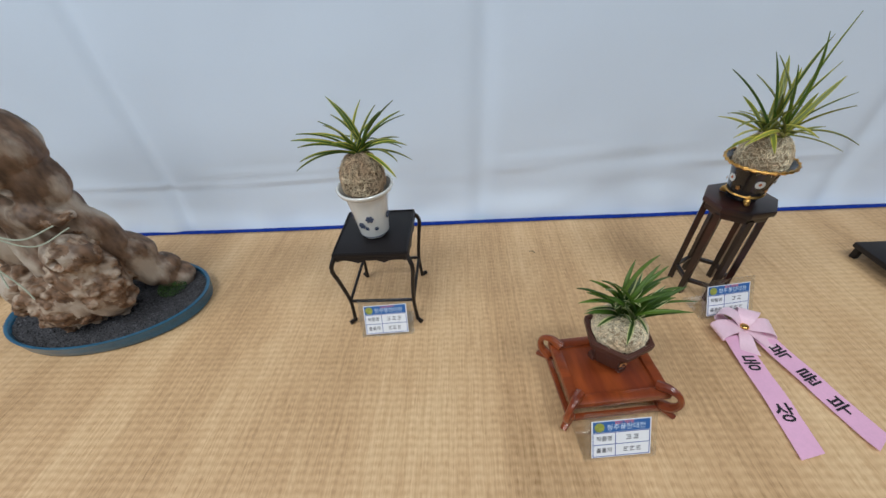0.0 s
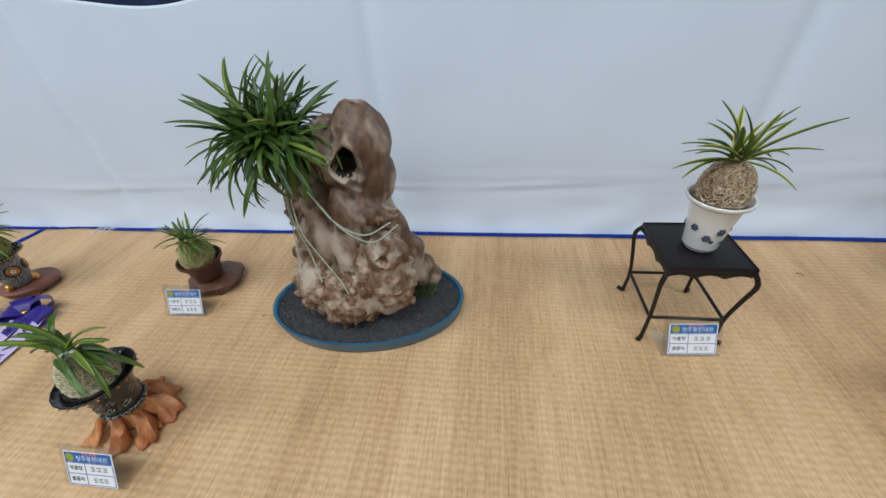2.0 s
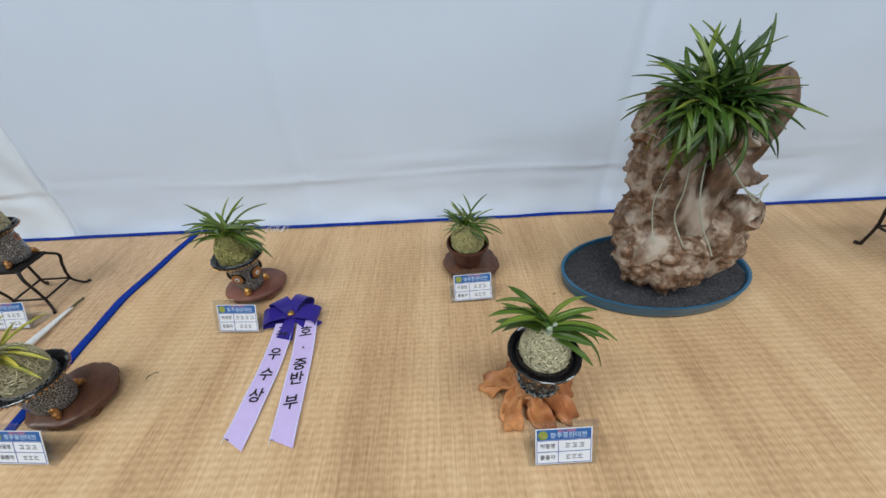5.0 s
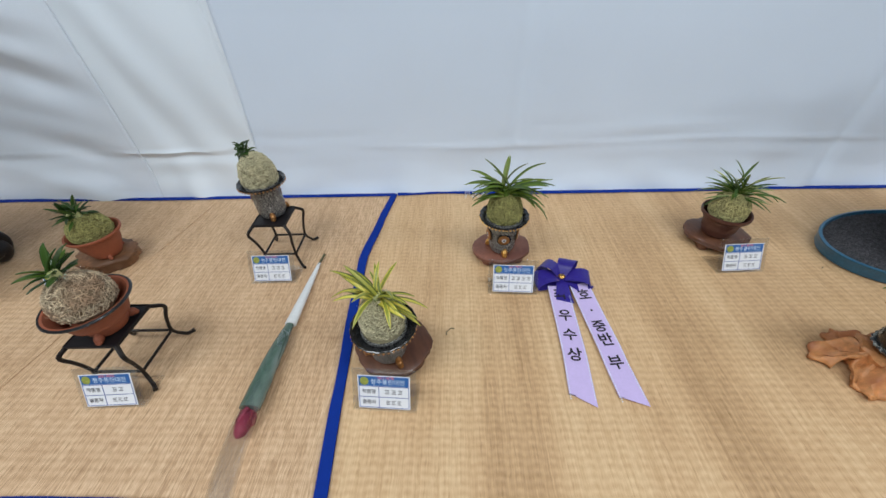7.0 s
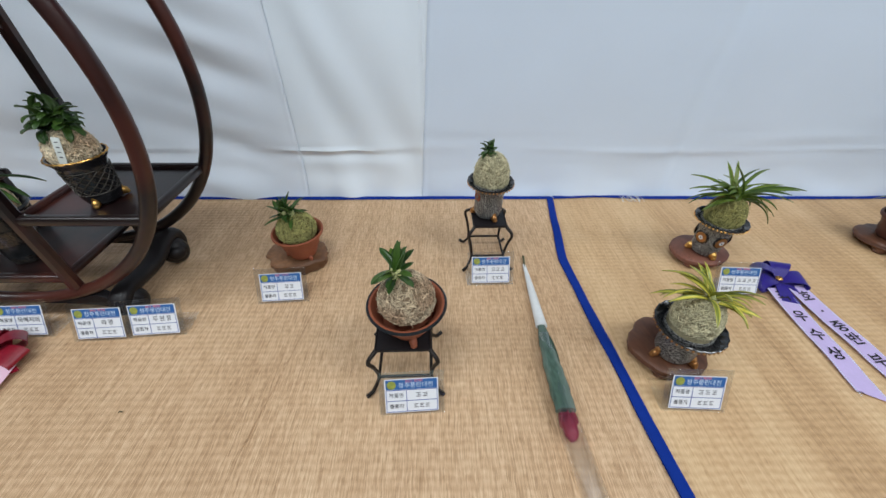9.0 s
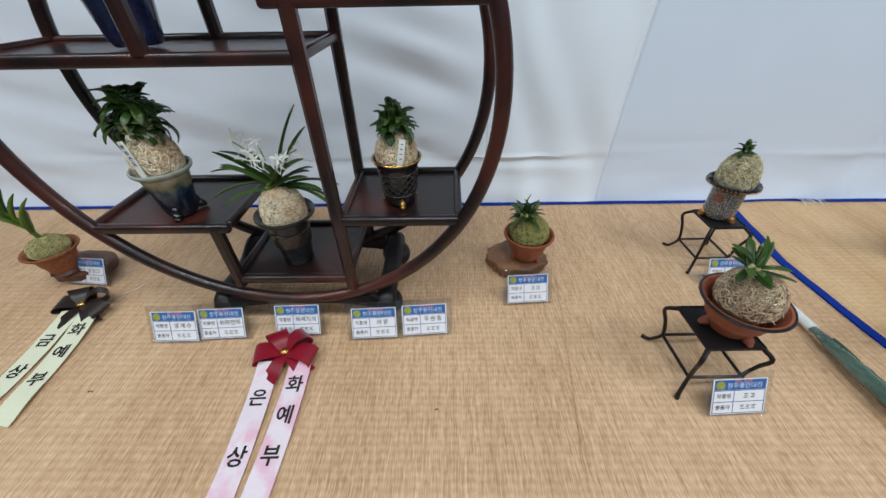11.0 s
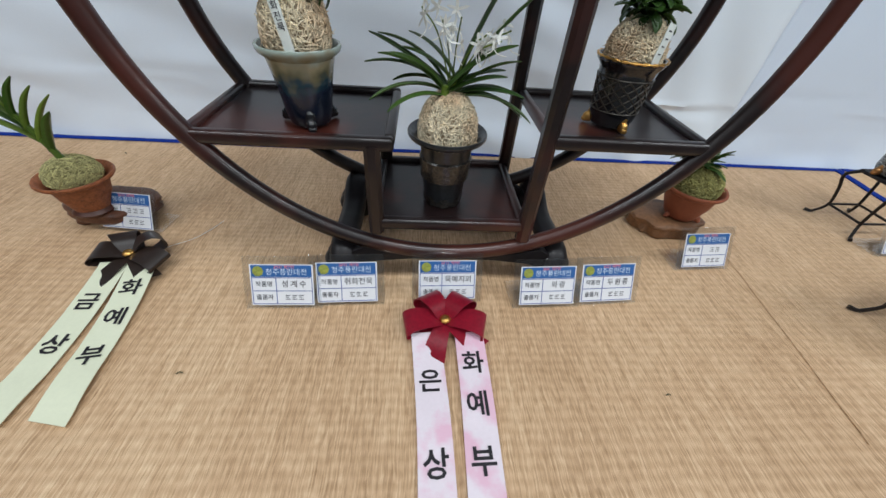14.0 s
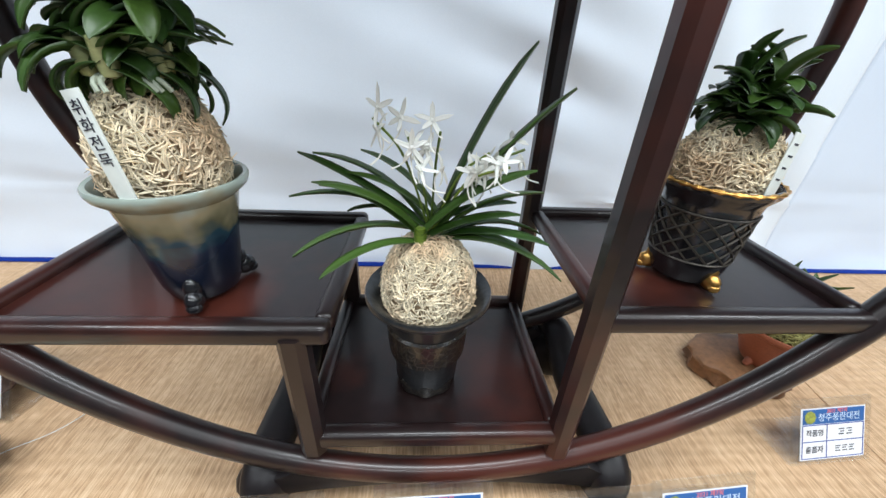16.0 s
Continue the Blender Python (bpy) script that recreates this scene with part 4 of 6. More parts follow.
def wide_rim(pot, r_in, r_out, z, wave=0.02, bead="copper", n=40):
    """A broad black dished rim with a scalloped edge and a string of gilt beads under it."""
    part("rim", lathe([(r_in, z - 0.010), (r_in * 1.04, z - 0.012), (r_out * 0.95, z - 0.003), (r_out, z), (r_out, z + 0.0022), (r_out * 0.97, z + 0.003), (r_in * 1.06, z - 0.006), (r_in * 0.98, z - 0.012)], 112, lambda a, k: 1 + (wave * math.cos(20 * a) if 2 <= k <= 5 else 0)), M["black"], pot, "broad black scalloped rim")
    bm = bmesh.new()
    for k in range(n):
        a = 2 * math.pi * k / n
        bmesh.ops.create_icosphere(bm, subdivisions=1, radius=0.0021, matrix=Matrix.Translation((r_out * 0.99 * math.cos(a), r_out * 0.99 * math.sin(a), z - 0.0022)))
    part("bead_band", bm, M[bead], pot, "string of gilt beads")


def paw_feet(pot, r, h, mk, n=3, turn=0.3, size=0.008):
    for k in range(n):
        a = 2 * math.pi * k / n + turn
        bm = ball((0, 0, size * 0.9), size * 0.9, 12, (0.8, 1.1, 1.0))
        ball((0, -size * 0.55, size * 0.5), size * 0.55, 10, (1.1, 1, 0.9), bm)
        ball((0, size * 0.25, h * 0.8), size * 0.75, 10, (0.9, 0.8, 1.3), bm)
        part("foot", bm, M[mk], pot, "gilt paw foot", pose(r * math.cos(a), r * math.sin(a), 0, 0, 0, math.degrees(a) + 90))


def medallion(pot, r, z, az, size, petals, mk, mk2):
    """A flower in low relief on the pot's wall."""
    bm = bmesh.new()
    for k in range(petals):
        a = 2 * math.pi * k / petals
        ball((size * 0.62 * math.cos(a), size * 0.62 * math.sin(a), 0), size * 0.36, 8, (1, 1, 0.22), bm)
    m = pose(0, 0, 0, 0, 0, az) @ pose(0, -r, z, 90, 0, 0)
    p = part("flower_relief", bm, M[mk], pot, "", m)
    part("flower_centre", ball((0, 0, 0.0006), size * 0.34, 10, (1, 1, 0.35)), M[mk2], p)


def orchid(name, label, x, y, z, yaw=0, group="potted orchids", size=1.0):
    return thing(name, label, "potted orchid", pose(x, y, z, 0, 0, yaw) @ Matrix.Scale(size, 4), group)


ROUND = dict(tip=0.62, fold=0.22)
# white pot on the black curved-leg stand
o = orchid("potted_orchid", "yellow-striped orchid in a white porcelain pot with blue flowers", 1.850, -0.277, 0.1825)
p = turned_pot(o, 0.048, 0.098, 0.037, 0.027, (M["porcelain"], None), foot=0.007, lip=0.003)
for az, zz, sz in ((8, 0.050, 0.0075), (-22, 0.036, 0.0070), (-6, 0.030, 0.004), (24, 0.028, 0.004), (-60, 0.05, 0.007), (75, 0.045, 0.007), (150, 0.045, 0.0075), (-130, 0.04, 0.007)):
    medallion(p, 0.0285 + 0.09 * zz, zz, az, sz, 6, "inkblue", "inkblue")
rim_band(p, 0.0262, 0.008, "inkblue", 0, 0.0012)
mound(o, 0.110, 0.0345, 0.048, "moss_dry", 3)
foliage(o, 0.156, dict(length=0.096, width=0.0072, mats=("leaf", "leaf_yellow"), fans=4, per=8, rise=(8, 72), bend=(12, 50), spread=0.012, lean=8, turn=0), 11)

# hexagonal brown pot on the red stand
o = orchid("potted_orchid", "white-striped orchid in a six-sided dark brown pot", 2.238, -0.470, 0.0570, 26, size=0.85)
hexp = lambda r, k=6: [(r * math.cos(a), r * math.sin(a)) for a in np.linspace(0, 2 * math.pi, k, endpoint=False)]
bm = bmesh.new()
prev = None
for r, zz in ((0.001, 0.010), (0.030, 0.010), (0.034, 0.014), (0.045, 0.060), (0.055, 0.066), (0.058, 0.069), (0.059, 0.083), (0.053, 0.084), (0.046, 0.078), (0.04, 0.06), (0.001, 0.06)):
    ring = [bm.verts.new((px, py, zz)) for px, py in hexp(r)]
    if prev:
        for i in range(6):
            bm.faces.new((prev[i], prev[(i + 1) % 6], ring[(i + 1) % 6], ring[i]))
    prev = ring
bmesh.ops.remove_doubles(bm, verts=bm.verts[:], dist=0.0025)
bmesh.ops.bevel(bm, geom=bm.edges[:], offset=0.0016, segments=2, affect="EDGES")
bmesh.ops.recalc_face_normals(bm, faces=bm.faces[:])
p = part("pot", bm, M["brownclay"], o)
for k in range(3):
    a = 2 * math.pi * k / 3 + 0.5
    part("foot", box(0.027 * math.cos(a), 0.027 * math.sin(a), 0.007, 0.016, 0.016, 0.014, 0.004), M["brownclay"], p)
medallion(p, 0.038, 0.033, -15, 0.008, 5, "root", "brownclay")
mound(o, 0.088, 0.042, 0.038, "moss_tan", 8)
foliage(o, 0.122, dict(length=0.104, width=0.0088, mats=("leaf",), fans=4, per=7, rise=(45, 92), bend=(15, 55), spread=0.014, lean=4, turn=0), 21)
foliage(o, 0.122, dict(length=0.082, width=0.0084, mats=("leaf_dark", "leaf_cream"), fans=4, per=6, rise=(35, 84), bend=(20, 65), spread=0.016, lean=4, turn=0), 22)

# black and gold pot on the tall stand
o = orchid("potted_orchid", "yellow-green orchid in a black pot with gold rope rim", 2.499, -0.256, 0.2125, size=0.78)
p = turned_pot(o, 0.062, 0.088, 0.044, 0.034, (M["black"], None), foot=0.014, lip=0.003)
rim_band(p, 0.062, 0.0895, "gold", 24, 0.0030)
rim_band(p, 0.035, 0.018, "gold", 0, 0.0022)
paw_feet(p, 0.034, 0.02, "gold", 3, 0.2, 0.009)
for az in (-12, 60, 130, 200, 270):
    medallion(p, 0.0405, 0.052, az, 0.0095, 10, "porcelain", "orange")
    medallion(p, 0.0395, 0.036, az + 30, 0.005, 5, "copper", "gold")
mound(o, 0.092, 0.045, 0.055, "moss_tan", 5)
foliage(o, 0.142, dict(length=0.132, width=0.0085, mats=("leaf_olive", "leaf_yellow"), fans=5, per=7, rise=(8, 70), bend=(15, 60), spread=0.02, lean=10), 31)
foliage(o, 0.142, dict(length=0.180, width=0.0080, mats=("leaf", "leaf_yellow"), fans=2, per=4, rise=(60, 92), bend=(5, 45), spread=0.02, lean=10), 32)

# brown bowl on a dark base
o = orchid("potted_orchid", "small grey-green orchid in a dark brown clay bowl", 0.790, -0.233, 0.0285)
p = turned_pot(o, 0.050, 0.056, 0.040, 0.032, (M["brownclay"], None), foot=0.006, lip=0.006)
mound(o, 0.066, 0.035, 0.044, "moss_fresh", 6)
foliage(o, 0.102, dict(length=0.072, width=0.0056, mats=("leaf",), fans=5, per=7, rise=(0, 75), bend=(15, 55), spread=0.012, lean=10), 41)
foliage(o, 0.102, dict(length=0.076, width=0.0052, mats=("leaf_mid", "leaf_cream"), fans=3, per=6, rise=(10, 85), bend=(10, 55), spread=0.012, lean=10), 42)

# black pot on the root stand
o = orchid("potted_orchid", "broad-leaved green orchid in a black pot with silver scrolls", 0.880, -0.573, 0.0455)
p = turned_pot(o, 0.042, 0.080, 0.036, 0.029, (M["net_dark"], None), foot=0.006)
wide_rim(p, 0.037, 0.055, 0.083, 0.006, "copper", 26)
for az in (-40, -5, 30, 70, 150, 230):
    medallion(p, 0.0325, 0.030, az, 0.008, 5, "net_green", "net_green")
for az in (-28, 8, 44, 100, 190, 260):
    medallion(p, 0.0335, 0.046, az, 0.006, 5, "net_green", "net_green")
rim_band(p, 0.0315, 0.012, "net_green", 18, 0.003)
mound(o, 0.092, 0.034, 0.046, "moss_pale", 9)
foliage(o, 0.132, dict(length=0.092, width=0.0105, mats=("leaf",), fans=3, per=6, rise=(10, 62), bend=(30, 70), spread=0.008, lean=6, turn=0, tip=0.6, stalk="rootgrey", roots=6, root_r=0.020, root_d=0.008), 51)
foliage(o, 0.134, dict(length=0.098, width=0.0100, mats=("leaf_mid",), fans=2, per=4, rise=(15, 70), bend=(35, 65), spread=0.006, lean=6, turn=10, tip=0.6), 52)

# gilt pot on the reddish base
o = orchid("potted_orchid", "arching green orchid in a black pot with gilt flowers", 0.279, -0.281, 0.0275)
p = turned_pot(o, 0.040, 0.088, 0.034, 0.029, (M["net"], None), foot=0.012)
wide_rim(p, 0.035, 0.053, 0.092, 0.012, "gold", 44)
paw_feet(p, 0.028, 0.018, "gold", 3, -1.45, 0.0105)
for az in (-2, 70, 140, 215, 288):
    part("dark_panel", ball((0, 0, 0), 0.016, 16, (1, 1, 0.16)), M["black"], p, "", pose(0, 0, 0, 0, 0, az) @ pose(0, -0.0315, 0.050, 90, 0, 0))
    medallion(p, 0.0345, 0.050, az, 0.0130, 10, "copper", "orange")
    medallion(p, 0.0362, 0.050, az, 0.0055, 7, "porcelain", "black")
mound(o, 0.104, 0.035, 0.046, "moss_green", 12)
foliage(o, 0.145, dict(length=0.094, width=0.0080, mats=("leaf_mid", "leaf"), fans=5, per=7, rise=(10, 64), bend=(28, 66), spread=0.012, lean=10, turn=0, stalk="leaf_mid", roots=5, root_r=0.022, root_d=0.01), 61)
foliage(o, 0.145, dict(length=0.086, width=0.0070, mats=("leaf_mid", "leaf_olive"), fans=2, per=5, rise=(10, 60), bend=(10, 45), spread=0.01, lean=10), 62)

# yellow orchid
o = orchid("potted_orchid", "yellow-leaved orchid in a black net-patterned pot with gilt feet", 0.056, -0.561, 0.0305)
p = turned_pot(o, 0.038, 0.072, 0.034, 0.031, (M["net"], None), foot=0.012)
wide_rim(p, 0.036, 0.054, 0.076, 0.012, "copper", 44)
paw_feet(p, 0.034, 0.018, "copper", 3, -0.9, 0.0085)
mound(o, 0.096, 0.0335, 0.046, "moss_pale", 14)
part("moss_neck", lathe([(0, 0.102), (0.028, 0.100), (0.0335, 0.090), (0.0345, 0.066), (0, 0.062)], 40, lambda a, k: 1 + 0.03 * math.sin(5 * a + k)), M["moss_pale_core"], o)
foliage(o, 0.134, dict(length=0.084, width=0.0078, mats=("leaf_yellow", "leaf_olive"), fans=3, per=6, rise=(12, 62), bend=(30, 70), spread=0.006, lean=8, turn=0, stalk="leaf_cream"), 71)
foliage(o, 0.136, dict(length=0.072, width=0.0072, mats=("leaf_olive", "leaf_yellow"), fans=2, per=4, rise=(20, 80), bend=(20, 60), spread=0.006, lean=8), 72)

# tiny plant on a tall mound, small stand
o = orchid("potted_orchid", "tiny dark orchid on a tall moss mound in a net-patterned pot", -0.241, -0.252, 0.1145)
p = turned_pot(o, 0.036, 0.080, 0.031, 0.030, (M["net"], None), foot=0.010)
wide_rim(p, 0.033, 0.049, 0.083, 0.012, "copper", 40)
paw_feet(p, 0.030, 0.016, "copper", 3, -1.2, 0.009)
medallion(p, 0.0305, 0.054, -62, 0.011, 6, "terracotta", "net")
medallion(p, 0.0305, 0.054, 118, 0.011, 6, "terracotta", "net")
mound(o, 0.096, 0.0345, 0.050, "moss_pale", 17)
foliage(o, 0.144, dict(length=0.024, width=0.0075, mats=("leaf_dark",), fans=3, per=8, rise=(-10, 75), bend=(20, 70), spread=0.007, lean=8, at=(-0.010, 0.0), **ROUND), 81)
foliage(o, 0.156, dict(length=0.016, width=0.0065, mats=("leaf_dark",), fans=2, per=6, rise=(0, 75), bend=(20, 70), spread=0.004, lean=8, at=(-0.010, 0.0), **ROUND), 82)

# terracotta bowl on the small stand in front
o = orchid("potted_orchid", "short-leaved orchid on pale moss in a dark-rimmed terracotta bowl", -0.402, -0.560, 0.1045, size=0.90)
p = turned_pot(o, 0.064, 0.066, 0.050, 0.034, (M["terracotta"], None), foot=0.012, bulge=0.006)
rim_band(p, 0.0645, 0.068, "gunmetal", 0, 0.0028)
paw_feet(p, 0.036, 0.016, "terracotta", 3, -1.3, 0.010)
mound(o, 0.078, 0.0445, 0.046, "moss_dry", 19, 1600)
foliage(o, 0.124, dict(length=0.050, width=0.0120, mats=("leaf_dark",), fans=3, per=5, rise=(5, 62), bend=(0, 40), spread=0.008, lean=14, at=(-0.014, 0.004), stalk="leaf_cream", roots=7, root_r=0.018, root_d=0.010, **ROUND), 91)
foliage(o, 0.126, dict(length=0.046, width=0.0110, mats=("leaf",), fans=1, per=5, rise=(30, 80), bend=(0, 30), at=(-0.014, 0.004), **ROUND), 92)

# terracotta bowl behind
o = orchid("potted_orchid", "dark short-leaved orchid on green moss in a terracotta bowl", -0.661, -0.287, 0.0305, size=0.93)
p = turned_pot(o, 0.059, 0.068, 0.047, 0.033, (M["terracotta"], None), foot=0.008, bulge=0.004)
paw_feet(p, 0.032, 0.014, "terracotta", 3, -0.8, 0.008)
mound(o, 0.075, 0.042, 0.040, "moss_green", 23)
foliage(o, 0.112, dict(length=0.052, width=0.0090, mats=("leaf_dark",), fans=7, per=6, rise=(0, 75), bend=(5, 45), spread=0.014, lean=14, at=(-0.012, 0.004), stalk="leaf_cream", roots=6, root_r=0.02, root_d=0.01), 101)

# carved terracotta pot with violet flowers
o = orchid("potted_orchid", "orchid with violet flowers in a carved terracotta pot", -1.703, -0.330, 0.0345, size=0.84)
p = turned_pot(o, 0.060, 0.072, 0.045, 0.030, (M["terracotta_rough"], None), foot=0.008, bulge=0.003)
part("foot_ring", lathe([(0, 0), (0.034, 0), (0.036, 0.004), (0.030, 0.010), (0, 0.012)], 32), M["brownclay"], p)
mound(o, 0.076, 0.040, 0.030, "moss_fresh", 29)
part("plant_stem", sweep(smooth_line([(0.0, 0, 0.096), (-0.008, 0, 0.126), (-0.020, 0, 0.160), (-0.034, 0, 0.196)], 14), [0.0062 - 0.0002 * i for i in range(14)], 8), M["leaf_mid"], o)
for k in range(8):
    q = k / 7
    side = -1 if k % 2 else 1
    me = leaf_mesh("leaf", 0.100 - 0.030 * q, 0.0165, radians(66 if side > 0 else 52) + 0.2 * q, radians(22), 0.35, [M["leaf_mid"] if k % 3 else M["leaf"]], 0.6)
    part("leaf", me, None, o, "", pose(-0.006 - 0.026 * q, 0, 0.118 + 0.068 * q, 0, 0, (0 if side > 0 else 180) + (k * 37) % 40 - 20))


def blossom(owner, at, size, mk, seed, spur=True):
    """An orchid flower: five narrow petals, a lip and a curved spur."""
    rnd = random.Random(seed)
    fl = part("flower", ball((0, 0, 0), size * 0.12, 8), M[mk], owner, "", pose(*at, rnd.uniform(40, 100), rnd.uniform(-20, 20), rnd.uniform(-70, 70)))
    for k in range(5):
        me = leaf_mesh("petal", size * rnd.uniform(0.85, 1.1), size * 0.26, radians(rnd.uniform(-10, 25)), radians(rnd.uniform(-30, 40)), 0.2, [M[mk]], 0.5, 5)
        part("petal", me, None, fl, "", pose(0, 0, 0, 0, 0, 90 + 72 * k + rnd.uniform(-8, 8)))
    if spur:
        pts = smooth_line([(0, 0, 0), (0, -size * 0.5, -size * 0.35), (0, -size * 1.2, -size * 0.25), (size * 0.1, -size * 1.7, size * 0.2)], 8)
        part("spur", sweep(pts, size * 0.045, 5), M[mk], fl)


def flower_spray(owner, root, tips, mk, size, seed, count):
    rnd = random.Random(seed)
    for t, tip in enumerate(tips):
        a, b = Vector(root), Vector(tip)
        mid = (a + b) / 2 + Vector((0, 0, (b - a).length * 0.18))
        pts = smooth_line([a, mid, b], 12)
        part("flower_stalk", sweep(pts, 0.0009, 5), M["leaf_mid"], owner)
        for k in range(count):
            q = pts[11 - k * 2 if k < 5 else 4] + Vector((rnd.uniform(-1, 1), rnd.uniform(-1, 0.6), rnd.uniform(-0.6, 0.8))) * size * 0.9
            blossom(owner, q, size, mk, seed * 31 + t * 7 + k)


flower_spray(o, (-0.030, 0, 0.180), [(-0.086, 0.0, 0.250), (-0.062, -0.012, 0.266), (-0.036, 0.006, 0.268), (-0.072, 0.010, 0.258)], "petal_violet", 0.013, 3, 4)

# the pots at the far ends
o = orchid("potted_orchid", "orchid in a dark brown clay pot near the table's end", -2.108, -0.290, 0.0345)
turned_pot(o, 0.052, 0.062, 0.045, 0.032, (M["brownclay"], None), foot=0.006, bulge=0.006)
mound(o, 0.066, 0.040, 0.036, "moss_green", 31)
foliage(o, 0.098, dict(length=0.085, width=0.007, mats=("leaf_dark",), fans=3, per=6, rise=(5, 60), bend=(25, 60), spread=0.010, lean=10), 121)
o = orchid("potted_orchid", "orchid in a terracotta pot behind a name card", -1.930, -0.503, 0.0325)
turned_pot(o, 0.050, 0.066, 0.040, 0.030, (M["terracotta"], None), foot=0.006, bulge=0.004)
mound(o, 0.070, 0.038, 0.036, "moss_green", 33)
foliage(o, 0.102, dict(length=0.06, width=0.008, mats=("leaf",), fans=3, per=6, rise=(5, 60), bend=(25, 60), spread=0.010, lean=10), 131)


# ---- driftwood in the blue tray ----
def oval_tray(x, y, yaw, rx, ry, h):
    tr = thing("oval_tray", "oval blue glazed tray filled with dark gravel", "tray", pose(x, y, 0, 0, 0, yaw))
    prof = [(0, 0.002), (0.93, 0.002), (0.955, 0.0), (0.975, 0.003), (0.985, h * 0.5), (0.99, h - 0.006), (1.0, h - 0.003), (1.0, h - 0.0005), (0.988, h), (0.968, h), (0.955, h - 0.003), (0.948, h - 0.008), (0.942, 0.008), (0, 0.008)]
    bm = lathe(prof, 96)
    for v in bm.verts:
        v.co.x, v.co.y = v.co.x * rx, v.co.y * ry
    part("tray", bm, M["tray"], tr)
    rnd = np.random.default_rng(4)
    nx = 60
    bm = lathe([(0, h - 0.008), (0.3, h - 0.008), (0.6, h - 0.008), (0.957, h - 0.009)], 96)
    for v in bm.verts:
        v.co.x, v.co.y = v.co.x * rx, v.co.y * ry
    part("gravel_bed", bm, M["gravel"], tr)
    v, f = [], []
    for _ in range(6500):
        a, q = rnd.uniform(0, 2 * math.pi), math.sqrt(rnd.uniform(0, 1)) * 0.945
        c = Vector((rx * q * math.cos(a), ry * q * math.sin(a), h - 0.0075))
        s = rnd.uniform(0.0013, 0.0030)
        b = len(v)
        for dx, dy, dz in ((1, 0, 0), (0, 1, 0), (-1, 0, 0), (0, -1, 0), (0, 0, 1), (0, 0, -1)):
            j = rnd.uniform(0.6, 1.3)
            v.append(tuple(c + Vector((dx, dy, dz * 0.7)) * s * j + Vector(rnd.uniform(-0.3, 0.3, 3)) * s))
        f += [(b, b + 1, b + 4), (b + 1, b + 2, b + 4), (b + 2, b + 3, b + 4), (b + 3, b, b + 4), (b + 1, b, b + 5), (b + 2, b + 1, b + 5), (b + 3, b + 2, b + 5), (b, b + 3, b + 5)]
    part("gravel", solid((v, [], f), "gravel", M["gravel"]), None, tr)["kind"] = "stuff"


oval_tray(1.219, -0.284, 4, 0.215, 0.132, 0.030)


def wood_body(lobes, knobs, voxel):
    """One skin over overlapping lobes and knobs, with the creases where they meet."""
    bm = bmesh.new()
    for (x, y, z, rx, ry, rz), sub in [(q, 3) for q in lobes] + [((x, y, z, q, q, q * f), 1) for x, y, z, q, f in knobs]:
        bmesh.ops.create_icosphere(bm, subdivisions=sub, radius=1, matrix=Matrix.Translation((x, y, z)) @ Matrix.Diagonal((rx, ry, rz, 1)))
    me = bpy.data.meshes.new("wood_body")
    bm.to_mesh(me)
    bm.free()
    ob = new("wood_body", me)
    mod = ob.modifiers.new("skin", "REMESH")
    mod.mode, mod.voxel_size = "VOXEL", voxel
    bpy.context.view_layer.update()
    out = bpy.data.meshes.new_from_object(ob.evaluated_get(bpy.context.evaluated_depsgraph_get()))
    bpy.data.objects.remove(ob)
    bpy.data.meshes.remove(me)
    return out


